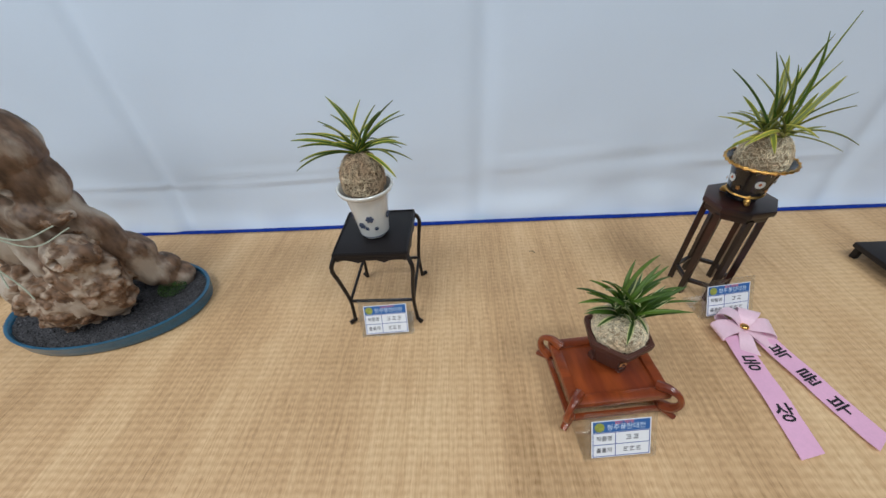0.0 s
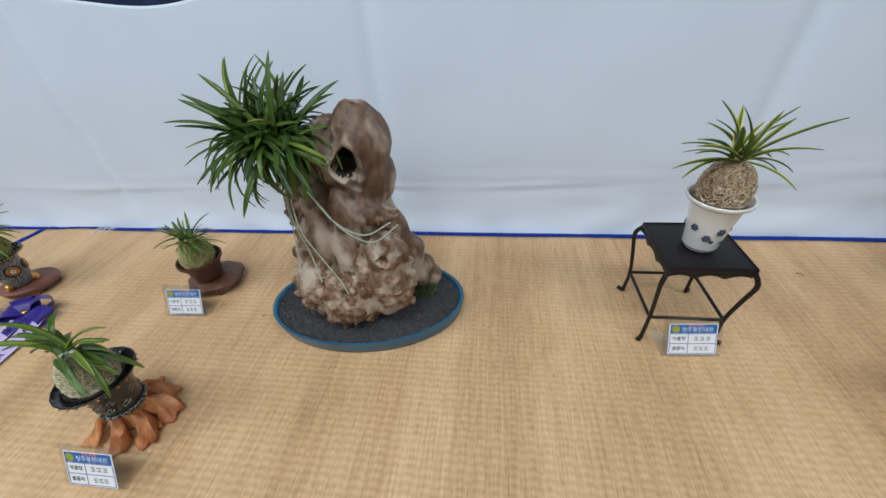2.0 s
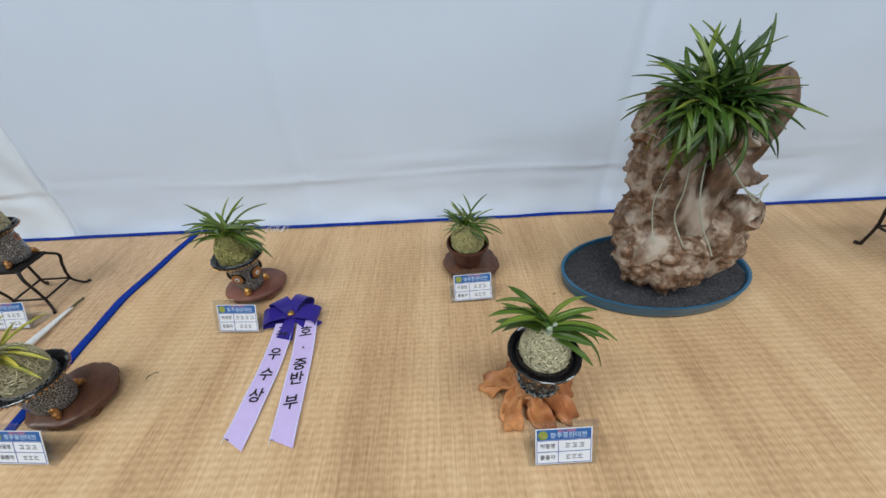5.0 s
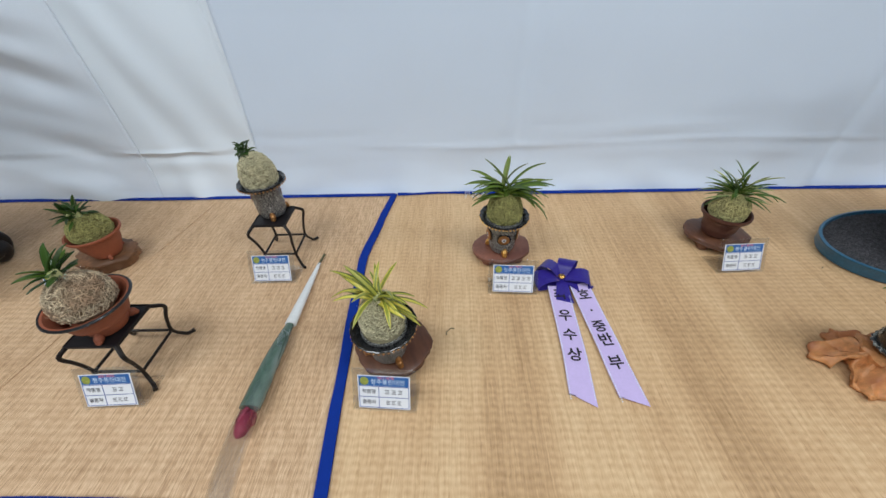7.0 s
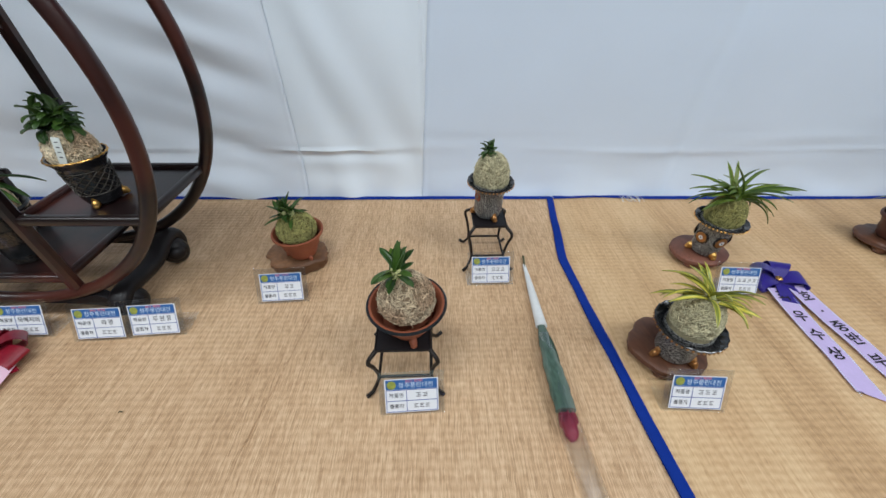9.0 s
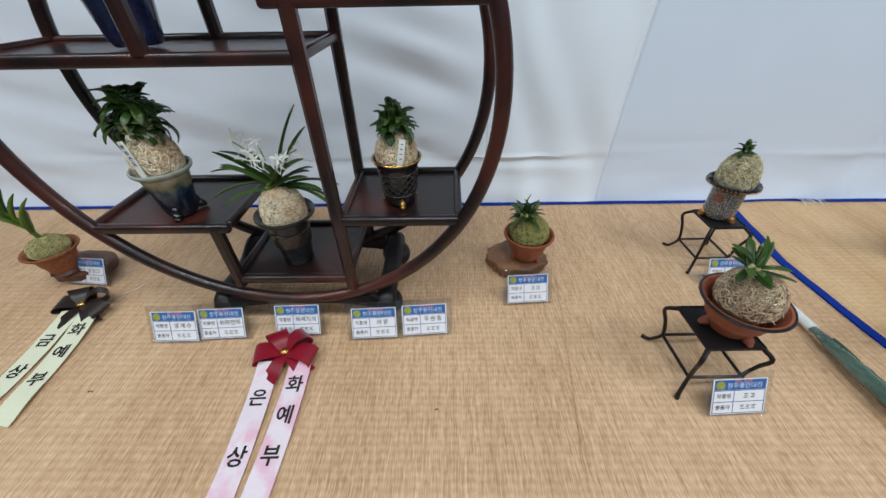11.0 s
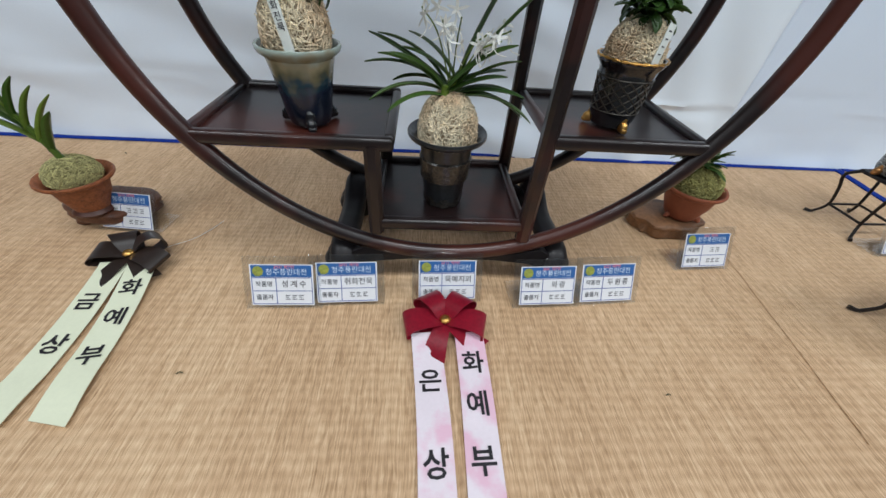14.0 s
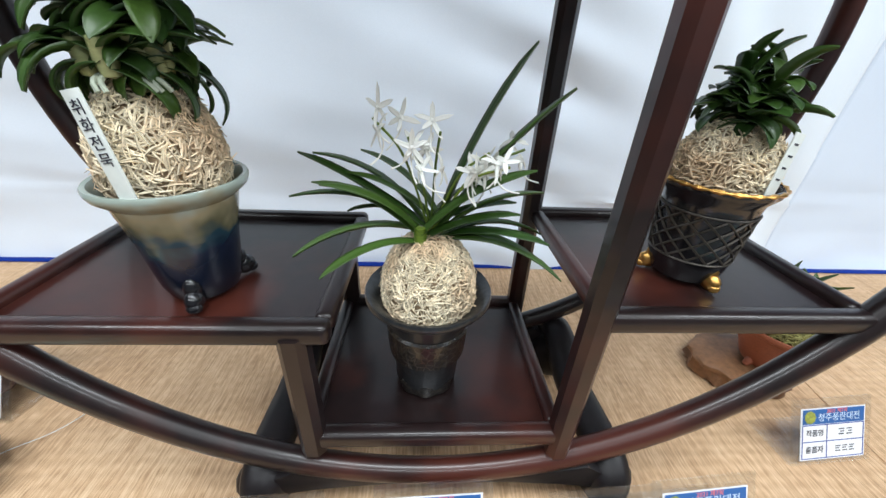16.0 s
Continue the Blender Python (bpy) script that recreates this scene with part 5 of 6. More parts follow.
def driftwood(x, y, z):
    """A weathered stump: a smooth round-headed trunk with a hollow coloured dark inside, over a foot of knobbly burl
    and a sloping root.
    """
    dw = thing("driftwood_planting", "weathered driftwood stump with a large green orchid", "driftwood", pose(x, y, z))
    rnd = np.random.default_rng(12)
    trunk = [(0.056, 0.000, 0.370, 0.050, 0.052, 0.062), (0.014, 0.008, 0.345, 0.056, 0.048, 0.066), (0.042, -0.018, 0.345, 0.042, 0.040, 0.046), (0.060, 0.002, 0.305, 0.042, 0.044, 0.058), (0.044, 0.010, 0.225, 0.046, 0.042, 0.080),
             (-0.040, -0.004, 0.220, 0.040, 0.040, 0.110), (-0.040, -0.034, 0.205, 0.025, 0.024, 0.100), (0.014, -0.034, 0.215, 0.027, 0.026, 0.090), (0.002, -0.040, 0.160, 0.026, 0.026, 0.070), (0.050, -0.034, 0.258, 0.034, 0.024, 0.022),
             (0.088, 0.040, 0.090, 0.040, 0.036, 0.070), (0.108, 0.056, 0.052, 0.036, 0.032, 0.044), (0.130, 0.068, 0.022, 0.030, 0.028, 0.026), (0.070, 0.020, 0.160, 0.036, 0.034, 0.090)]
    burl = [(-0.064, -0.030, 0.086, 0.058, 0.054, 0.080), (-0.008, -0.056, 0.070, 0.062, 0.050, 0.068), (0.064, -0.040, 0.104, 0.054, 0.046, 0.094), (-0.088, 0.002, 0.135, 0.036, 0.044, 0.070), (-0.045, 0.030, 0.140, 0.060, 0.044, 0.090),
            (0.080, -0.050, 0.178, 0.040, 0.034, 0.040), (-0.074, 0.030, 0.260, 0.036, 0.036, 0.085), (-0.088, 0.042, 0.335, 0.030, 0.030, 0.050), (0.090, -0.026, 0.244, 0.026, 0.020, 0.013), (-0.072, -0.004, 0.205, 0.032, 0.038, 0.080), (-0.070, 0.010, 0.300, 0.034, 0.036, 0.060)]
    knobs = []
    for k, (bx, by, bz, rx, ry, rz) in enumerate(burl):
        for _ in range((60, 60, 60, 54, 44, 26, 60, 44, 2, 60, 44)[k]):
            d = rnd.normal(size=3)
            d /= np.linalg.norm(d)
            q = rnd.uniform(0.0045, 0.0135) * (0.7 if k in (5, 8) else 1)
            knobs.append((bx + d[0] * rx * 0.97, by + d[1] * ry * 0.97, max(0.006, bz + d[2] * rz * 0.97), q, rnd.uniform(0.7, 1.2)))
    me = wood_body(trunk + burl, knobs, 0.0027)
    n = len(me.vertices)
    P, N = np.empty(n * 3), np.empty(n * 3)
    me.vertices.foreach_get("co", P)
    me.vertices.foreach_get("normal", N)
    P, N = P.reshape(-1, 3), N.reshape(-1, 3)
    K = np.array([q[:4] for q in knobs])
    near = np.array([(np.sqrt(((K[:, :3] - v) ** 2).sum(1)) - K[:, 3]).min() for v in P])
    rough = np.clip(1 - near / 0.012, 0, 1)
    # the hollow, its lip, and the crater of the round knob
    for (hx, hy, hz), axis, ra, rb, depth, lip in (((0.046, -0.052, 0.348), (-0.35, 1.0, 0.0), 0.020, 0.024, 0.052, 0.008), ((0.084, -0.084, 0.186), (-0.1, 1.0, 0.1), 0.009, 0.009, 0.012, 0.004), ((0.050, -0.050, 0.312), (-0.2, 1.0, 0.1), 0.012, 0.014, 0.014, 0.002)):
        ax = np.array(axis) / np.linalg.norm(axis)
        d = np.sqrt(((P[:, 0] - hx) / ra) ** 2 + ((P[:, 2] - hz) / rb) ** 2) * (1 + 0.14 * np.sin(3 * np.arctan2(P[:, 2] - hz, P[:, 0] - hx) + 1))
        front = (P[:, 1] < hy + 0.03) * (N[:, 1] < 0.3)
        P = P + (front * depth / (1 + np.exp((d - 0.85) * 12)))[:, None] * ax - (front * lip * np.exp(-(((d - 1.3) / 0.22) ** 2)))[:, None] * ax
    for i in range(n):
        q = Vector(P[i])
        w = q + 0.012 * Vector((noise.noise(q * 25), noise.noise(q * 25 + Vector((9, 0, 0))), noise.noise(q * 25 + Vector((0, 9, 0)))))
        g = 0.0095 * noise.noise(w * 19) + 0.0035 * noise.noise(Vector((w.x * 60, w.y * 60, w.z * 14)))
        g += rough[i] * (0.0045 * noise.noise(w * 75) + 0.0028 * noise.noise(w * 170)) + 0.0008 * noise.noise(w * 220)
        P[i] += N[i] * g
    P[:, 2] = np.maximum(P[:, 2], 0.0)
    me.vertices.foreach_set("co", P.ravel())
    me.update()
    dress(me, [M["driftwood"], M["burlwood"], M["darkhole"]], 60)
    # faces inside the hollow take a near-black colour in place of its shade
    inside = np.sqrt(((P[:, 0] - 0.038) / 0.021) ** 2 + ((P[:, 2] - 0.348) / 0.024) ** 2) + 9 * (P[:, 1] < -0.044) + 9 * (P[:, 1] > 0.03)
    me.polygons.foreach_set("material_index", [2 if inside[f.vertices[0]] < 0.95 else 1 if rough[f.vertices[0]] > 0.35 else 0 for f in me.polygons])
    part("stump", me, None, dw, "pale smooth trunk with a dark hollow over brown knobbly burl")
    hold = part("root_crown", ball((0, 0, 0), 0.030, 16, (1, 1, 0.8)), M["leaf_dark"], dw, "", pose(-0.060, -0.048, 0.376))
    crown = dict(length=0.104, width=0.0072, mats=("leaf_dark",), fans=16, per=7, rise=(-15, 86), bend=(20, 70), spread=0.034, lean=26, tip=0.62)
    foliage(hold, 0.016, crown, 141)
    foliage(hold, 0.006, dict(crown, mats=("leaf",), width=0.0068, fans=18, per=7, rise=(-25, 80), bend=(30, 95), length=0.108), 142)
    foliage(hold, 0.014, dict(crown, mats=("leaf_mid",), fans=8, per=5, rise=(-30, 75), bend=(15, 75), length=0.118), 143)
    foliage(hold, 0.010, dict(crown, mats=("leaf_olive",), fans=3, per=4, rise=(-20, 60), bend=(20, 70), length=0.116, width=0.006), 144)
    part("moss_patch", strands("moss_patch", 0.026, 0.014, 0.0, 620, 0.007, 0.0006, 77, M["leaf_dark"]), None, dw, "small patch of green moss", pose(0.120, 0.034, 0.010))["kind"] = "stuff"
    # aerial roots that hang from the orchid over the trunk
    for line, th in (([(-0.02, -0.07, 0.315), (0.020, -0.085, 0.265), (0.062, -0.080, 0.238), (0.100, -0.052, 0.245)], 0.0017), ([(-0.01, -0.072, 0.30), (0.030, -0.088, 0.255), (0.072, -0.078, 0.222), (0.108, -0.040, 0.232)], 0.0016),
                     ([(-0.050, -0.070, 0.32), (-0.044, -0.086, 0.25), (-0.020, -0.090, 0.19), (0.004, -0.098, 0.15), (0.016, -0.106, 0.125)], 0.0016), ([(-0.065, -0.058, 0.32), (-0.062, -0.070, 0.25), (-0.056, -0.066, 0.19), (-0.036, -0.092, 0.14)], 0.0015),
                     ([(-0.08, -0.045, 0.32), (-0.086, -0.040, 0.25), (-0.090, -0.046, 0.20), (-0.084, -0.076, 0.14)], 0.0013),
                     ([(-0.11, -0.03, 0.33), (-0.150, -0.030, 0.345), (-0.165, -0.02, 0.325)], 0.0009)):
        part("aerial_root", sweep(smooth_line(line, 22), th * 0.8, 6), M["rootgrey"], dw)


driftwood(1.223, -0.285, 0.0205)


# ---- round display shelf ----
def moon_shelf(cx, cz, R, wide, yf, yb):
    """Two round hoops joined by staggered trays, on a curled foot."""
    sh = thing("moon_shelf", "round dark rosewood display shelf with staggered trays", "display shelf", pose(cx, (yf + yb) / 2, 0))
    hd = (yb - yf) / 2
    for s in (-1, 1):
        pts = [(wide * R * math.sin(a), s * hd, cz - R * math.cos(a)) for a in np.linspace(0, 2 * math.pi, 120, endpoint=False)]
        part("hoop", sweep(pts, 0.0115, 12, up=(0, 1, 0), closed=True, flat=(1.0, 0.95)), M["rosewood"], sh)

    def tray(x0, x1, z):
        w, d = x1 - x0, 2 * hd
        t = part("tray", box((x0 + x1) / 2, 0, z - 0.008, w - 0.01, d - 0.01, 0.007), M["rosewood"], sh, "dark sunk panel")
        for y in (-hd, hd):
            part("tray_rim", box((x0 + x1) / 2, y, z - 0.005, w + 0.012, 0.015, 0.017, 0.0065, 4), M["rosewood"], t, "rounded edge")
        for x in (x0, x1):
            part("tray_rim", box(x, 0, z - 0.004, 0.013, d - 0.012, 0.014, 0.005, 3), M["rosewood"], t)

    def half(z):
        return wide * math.sqrt(max(0, R * R - (z - cz) ** 2))

    tray(-0.104, 0.104, 0.113)
    tray(-half(0.227), -0.080, 0.227)
    tray(0.115, half(0.239) - 0.008, 0.239)
    tray(-half(0.479), 0.108, 0.479)
    tray(0.082, half(0.537), 0.537)
    for x, z0, z1 in ((-0.100, 0.094, 0.220), (0.109, 0.085, 0.532), (-0.085, 0.479, 0.765)):
        for y in (-hd, hd):
            part("post", sweep([(x, y, z0), (x, y, z1)], 0.0105, 8, up=(0, 1, 0), square=True), M["rosewood"], sh)
    for s in (-1, 1):
        # curled runner from front to back
        x = 0.160 * s + 0.008
        prof = [(-0.080, 0.018), (-0.094, 0.028), (-0.094, 0.046), (-0.075, 0.056), (-0.03, 0.054), (0, 0.052), (0.03, 0.056), (0.066, 0.072), (0.092, 0.068), (0.100, 0.044), (0.086, 0.020)]
        part("runner", sweep(smooth_line([(x, y, z) for y, z in prof], 40), 0.0150, 12, up=(1, 0, 0), flat=(1, 1.25), square=True), M["ebony"], sh, "curled foot")
        for y, fh in ((-0.072, 0.030), (0.076, 0.034)):
            bm = ball((0, 0, fh), fh, 20, (0.95, 0.80, 1.0))
            ball((0.012 * s, -0.010, fh * 1.05), fh * 0.62, 14, (1.0, 1.0, 0.9), bm)
            for v in bm.verts:
                v.co.z = max(v.co.z, 0.0)
            part("foot_scroll", bm, M["ebony"], sh, "rounded scroll foot", pose(x, y, 0))
    for y in (-hd, hd):
        out = [(-0.16, 0.052), (-0.13, 0.070), (-0.08, 0.060), (0.0, 0.056), (0.08, 0.060), (0.13, 0.070), (0.16, 0.050), (0.14, 0.036), (0.11, 0.042), (0.06, 0.0475), (0.0, 0.0485), (-0.06, 0.0475), (-0.11, 0.042), (-0.14, 0.036)]
        part("cradle", prism(out, -0.009, 0.009, 0.003), M["ebony"], sh, "", pose(0.010, y, 0, 90, 0, 0))
    return sh


moon_shelf(-1.1300, 0.4200, 0.3640, 1.0, -0.443, -0.262)

# pots on the shelf
o = orchid("potted_orchid", "bushy dark green orchid in a green and navy glazed pot", -1.309, -0.394, 0.2235, group="orchids on the round shelf")
p = turned_pot(o, 0.0455, 0.086, 0.036, 0.027, (M["glaze"], None), foot=0.012, lip=0.003)
paw_feet(p, 0.029, 0.020, "black", 3, -1.3, 0.009)
mound(o, 0.098, 0.0335, 0.048, "moss_tan", 41, 1700, 0.014)
foliage(o, 0.176, dict(length=0.044, width=0.0115, mats=("leaf_dark",), fans=9, per=7, rise=(5, 88), bend=(30, 90), spread=0.016, lean=12, **ROUND), 152)
foliage(o, 0.153, dict(length=0.044, width=0.0115, mats=("leaf_dark",), fans=13, per=7, rise=(0, 80), bend=(40, 105), spread=0.022, lean=10, stalk="leaf_cream", roots=9, root_r=0.028, root_d=0.006, **ROUND), 151)
tag = part("plant_label", box(0, 0, 0.030, 0.0105, 0.001, 0.060, 0.0004), M["tagwhite"], o, "white plastic label with handwriting", pose(0.004, -0.043, 0.085, -4, -12, -6))
for k, ch in enumerate("취화전묵"):
    part("lettering", letters(ch, 0.0082, M["print"]), None, tag, "", pose(0, -0.0008, 0.051 - k * 0.0088, 90, 0, 0))

o = orchid("potted_orchid", "long-leaved orchid with white flowers in a black metallic pot", -1.137, -0.382, 0.1095, group="orchids on the round shelf")
p = turned_pot(o, 0.053, 0.104, 0.036, 0.028, (M["gunmetal"], None), foot=0.010, lip=0.004)
part("relief_band", lathe([(0.0320, 0.042), (0.0345, 0.044), (0.0366, 0.072), (0.0345, 0.074)], 48), M["net_dark"], p, "relief band")
part("foot_ring", lathe([(0, 0), (0.026, 0), (0.0275, 0.004), (0.0285, 0.016), (0, 0.017)], 36, lambda a, k: 1 + 0.04 * math.cos(8 * a)), M["net_dark"], p)
mound(o, 0.108, 0.0365, 0.048, "moss_tan", 43, 1900, 0.012)
foliage(o, 0.151, dict(length=0.108, width=0.0100, mats=("leaf_dark",), fans=3, per=6, rise=(15, 70), bend=(15, 60), spread=0.014, lean=8, tip=0.7, stalk="leaf_mid", turn=0), 161)
for az, rise, ln in ((8, 74, 0.150), (-14, 62, 0.140), (170, 38, 0.120)):
    part("leaf", leaf_mesh("leaf", ln, 0.0105, radians(rise), radians(16), 0.4, [M["leaf_dark"]], 0.75), None, o, "", pose(0.004, 0.0, 0.154, 0, 0, az))
flower_spray(o, (0, 0, 0.158), [(-0.038, -0.015, 0.244), (-0.016, -0.02, 0.234), (0.004, -0.02, 0.238), (0.036, -0.02, 0.226), (0.060, -0.015, 0.228), (0.048, -0.03, 0.220)], "petal_white", 0.0130, 5, 3)

o = orchid("potted_orchid", "compact dark green orchid in a black lattice pot with gilt feet", -0.923, -0.381, 0.2355, group="orchids on the round shelf")
p = turned_pot(o, 0.0395, 0.081, 0.033, 0.029, (M["black"], None), foot=0.014, lip=0.002, wave=0.014)
for k in range(14):
    for way in (-1, 1):
        pts = []
        for i in range(13):
            q = i / 12
            a = 2 * math.pi * k / 14 + way * q * 1.35
            rad = 0.0298 + 0.0032 * q
            pts.append((rad * math.cos(a), rad * math.sin(a), 0.024 + 0.036 * q))
        part("lattice_bar", sweep(pts, 0.00085, 5), M["relief"], p, "raised lattice")
for zz, rad in ((0.023, 0.0300), (0.0615, 0.0334)):
    part("relief_ring", sweep([(rad * math.cos(a), rad * math.sin(a), zz) for a in np.linspace(0, 2 * math.pi, 48, endpoint=False)], 0.0009, 5, closed=True), M["relief"], p)
rim_band(p, 0.0400, 0.0822, "gold", 22, 0.0014)
paw_feet(p, 0.027, 0.018, "gold", 3, -1.35, 0.008)
mound(o, 0.088, 0.031, 0.036, "moss_tan", 47, 1300, 0.010)
foliage(o, 0.139, dict(length=0.030, width=0.0105, mats=("leaf_dark",), fans=7, per=6, rise=(0, 85), bend=(25, 80), spread=0.014, lean=12, **ROUND), 172)
foliage(o, 0.124, dict(length=0.031, width=0.0105, mats=("leaf_dark",), fans=10, per=7, rise=(0, 80), bend=(30, 85), spread=0.018, lean=12, roots=4, root_r=0.02, root_d=0.004, **ROUND), 171)
tag = part("plant_label", box(0, 0, 0.022, 0.010, 0.001, 0.044, 0.0004), M["tagwhite"], o, "white plastic label", pose(0.008, -0.035, 0.078, -6, 12, 14))
for k in range(4):
    part("lettering", box(0, -0.0006, 0.037 - k * 0.0075, 0.004, 0.0003, 0.0012), M["print"], tag)

o = orchid("potted_orchid", "orchid in a dark navy glazed pot on the upper tray", -1.28, -0.352, 0.4755, group="orchids on the round shelf")
turned_pot(o, 0.055, 0.095, 0.045, 0.034, (M["navyglaze"], None), foot=0.012)
mound(o, 0.105, 0.043, 0.05, "moss_tan", 51)
foliage(o, 0.15, dict(length=0.07, width=0.012, mats=("leaf_dark",), fans=4, per=6, rise=(0, 70), bend=(15, 60), spread=0.015, lean=15), 181)
o = orchid("potted_orchid", "orchid in a celadon green pot on the upper tray", -0.915, -0.345, 0.5335, group="orchids on the round shelf")
turned_pot(o, 0.048, 0.085, 0.038, 0.030, (M["celadon"], None), foot=0.010)
mound(o, 0.095, 0.036, 0.045, "moss_tan", 53)
foliage(o, 0.135, dict(length=0.07, width=0.010, mats=("leaf",), fans=4, per=6, rise=(0, 70), bend=(15, 60), spread=0.015, lean=15), 191)


# ---- name cards ----
def card_proto():
    """A printed card in a clear acrylic holder that leans back on its own foot."""
    c = thing("name_card", "printed name card in a clear acrylic holder", "name card", pose(0, 0, 0), "name cards")
    lean = pose(0, 0, 0.004, -27, 0, 0)
    pane = part("acrylic_holder", box(0, 0, 0.037, 0.108, 0.0022, 0.080, 0.0005), M["acrylic"], c, "clear folded acrylic", lean)
    pane.visible_shadow = False
    foot = part("acrylic_foot", box(0, 0.030, 0.001, 0.108, 0.058, 0.002, 0.0005), M["acrylic"], c)
    foot.visible_shadow = False
    sheet = part("paper", box(0, -0.0018, 0.0345, 0.088, 0.0006, 0.062), M["paper"], c, "white printed paper", lean)
    part("header_band", box(0, -0.0024, 0.0555, 0.084, 0.0004, 0.0175), M["band"], sheet, "blue printed header")
    part("emblem", lathe([(0, 0), (0.0075, 0), (0.0075, 0.0003), (0, 0.0003)], 20, lambda a, k: 1 + 0.08 * math.cos(9 * a)), M["emblem"], sheet, "round olive emblem", pose(-0.0325, -0.0027, 0.0553, 90, 0, 0))
    for zz in (0.0455, 0.0255, 0.0055):
        part("rule", box(0, -0.0024, zz, 0.084, 0.0003, 0.0009), M["blue_print"], sheet)
    for xx in (-0.0418, -0.0085, 0.0418):
        part("rule", box(xx, -0.0024, 0.0255, 0.0009, 0.0003, 0.0405), M["blue_print"], sheet)
    up = pose(0, 0, 0, 90, 0, 0)
    part("lettering", letters("청주풍란대전", 0.0105, M["white_print"]), None, sheet, "", pose(0.007, -0.0028, 0.0538) @ up)
    part("lettering", letters("2021 제7회", 0.0062, M["red_print"]), None, sheet, "", pose(0.004, -0.0028, 0.0616) @ up)
    part("lettering", letters("작품명", 0.0088, M["print"]), None, sheet, "", pose(-0.0252, -0.0026, 0.0355) @ up)
    part("lettering", letters("출품자", 0.0088, M["print"]), None, sheet, "", pose(-0.0252, -0.0026, 0.0155) @ up)
    # the exhibitor's entry stays as plain strokes
    for k in range(3):
        bx = 0.007 + k * 0.0095
        part("entry_bar", box(bx, -0.0026, 0.0186, 0.0066, 0.0003, 0.0009), M["print"], sheet)
        part("entry_bar", box(bx - 0.001, -0.0026, 0.0160, 0.0046, 0.0003, 0.0010), M["print"], sheet)
        part("entry_bar", box(bx, -0.0026, 0.0128, 0.0066, 0.0003, 0.0010), M["print"], sheet)
    return c


CARD = card_proto()
TITLES = dict(name="")


def card(c, title, bars=0):
    """Writes the plant's name on a card, or plain bars where it cannot be made out."""
    sheet = next(q for q in c.children if q.name.startswith("paper"))
    if title:
        gap = 0.0125 if len(title) < 4 else 0.0105
        for k, ch in enumerate(title):
            part("lettering", letters(ch, 0.0115, M["print"]), None, sheet, "", pose(0.0165 + (k - (len(title) - 1) / 2) * gap, -0.0026, 0.0355, 90, 0, 0))
    for k in range(bars):
        bx = 0.0165 + (k - (bars - 1) / 2) * 0.011
        part("title_bar", box(bx, -0.0026, 0.0390, 0.0072, 0.0003, 0.0009), M["print"], sheet)
        part("title_bar", box(bx + 0.001, -0.0026, 0.0360, 0.0050, 0.0003, 0.0010), M["print"], sheet)
        part("title_bar", box(bx, -0.0026, 0.0328, 0.0072, 0.0003, 0.0011), M["print"], sheet)
CARDS = [(1.858, -0.376, 4, "", 3), (2.226, -0.597, 5, "", 2), (2.511, -0.346, 8, "", 2), (0.795, -0.342, 3, "", 3), (0.898, -0.683, 1, "", 3), (0.292, -0.402, -3, "", 4), (0.057, -0.651, -3, "", 3),
         (-0.237, -0.364, 1, "", 3), (-0.396, -0.649, 3, "", 2), (-0.675, -0.412, 4, "", 2), (-0.980, -0.502, 3, "와광", 0), (-0.885, -0.494, 4, "두원종", 0), (-1.128, -0.494, 2, "묵예지외", 0), (-1.357, -0.509, 1, "성계수", 0), (-1.270, -0.502, 3, "취화전묵", 0),
         (-1.656, -0.348, -5, "", 3), (-2.000, -0.383, -5, "", 3), (-1.805, -0.578, -1, "", 2)]
for i, (cx, cy, yaw, title, bars) in enumerate(CARDS):
    c = CARD if i == len(CARDS) - 1 else copy_thing(CARD, pose(cx, cy, 0.0005, 0, 0, yaw))
    c.matrix_basis = pose(cx, cy, 0.0005, 0, 0, yaw) @ Matrix.Scale(0.95, 4)
    card(c, title, bars)


# ---- ribbons ----
def strip(path, width, bm=None, thick=0.0006, notch=0.0, wide=None):
    """A ribbon along a path, with a swallowtail end where notch is given."""
    bm = bm or bmesh.new()
    rows = []
    n = len(path)
    for i, p in enumerate(path):
        t = (path[min(i + 1, n - 1)] - path[max(i - 1, 0)]).normalized()
        side = wide if wide else Vector((0, 0, 1)).cross(t)
        side = side.normalized() if side.length > 1e-5 else Vector((1, 0, 0))
        nrm = t.cross(side).normalized()
        row = []
        for s in (-1, -0.5, 0, 0.5, 1):
            q = p + side * (width(i / (n - 1)) if callable(width) else width) / 2 * s
            if notch and i == n - 1:
                q = q + t * notch * s
            row.append((bm.verts.new(q + nrm * thick / 2), bm.verts.new(q - nrm * thick / 2)))
        rows.append(row)
    for a, b in zip(rows, rows[1:]):
        for k in range(4):
            bm.faces.new((a[k][0], a[k + 1][0], b[k + 1][0], b[k][0]))
            bm.faces.new((a[k][1], b[k][1], b[k + 1][1], a[k + 1][1]))
        for k in (0, 4):
            bm.faces.new((a[k][0], b[k][0], b[k][1], a[k][1]))
    for r in (rows[0], rows[-1]):
        for k in range(4):
            bm.faces.new((r[k][0], r[k][1], r[k + 1][1], r[k + 1][0]))
    bmesh.ops.recalc_face_normals(bm, faces=bm.faces[:])
    return bm


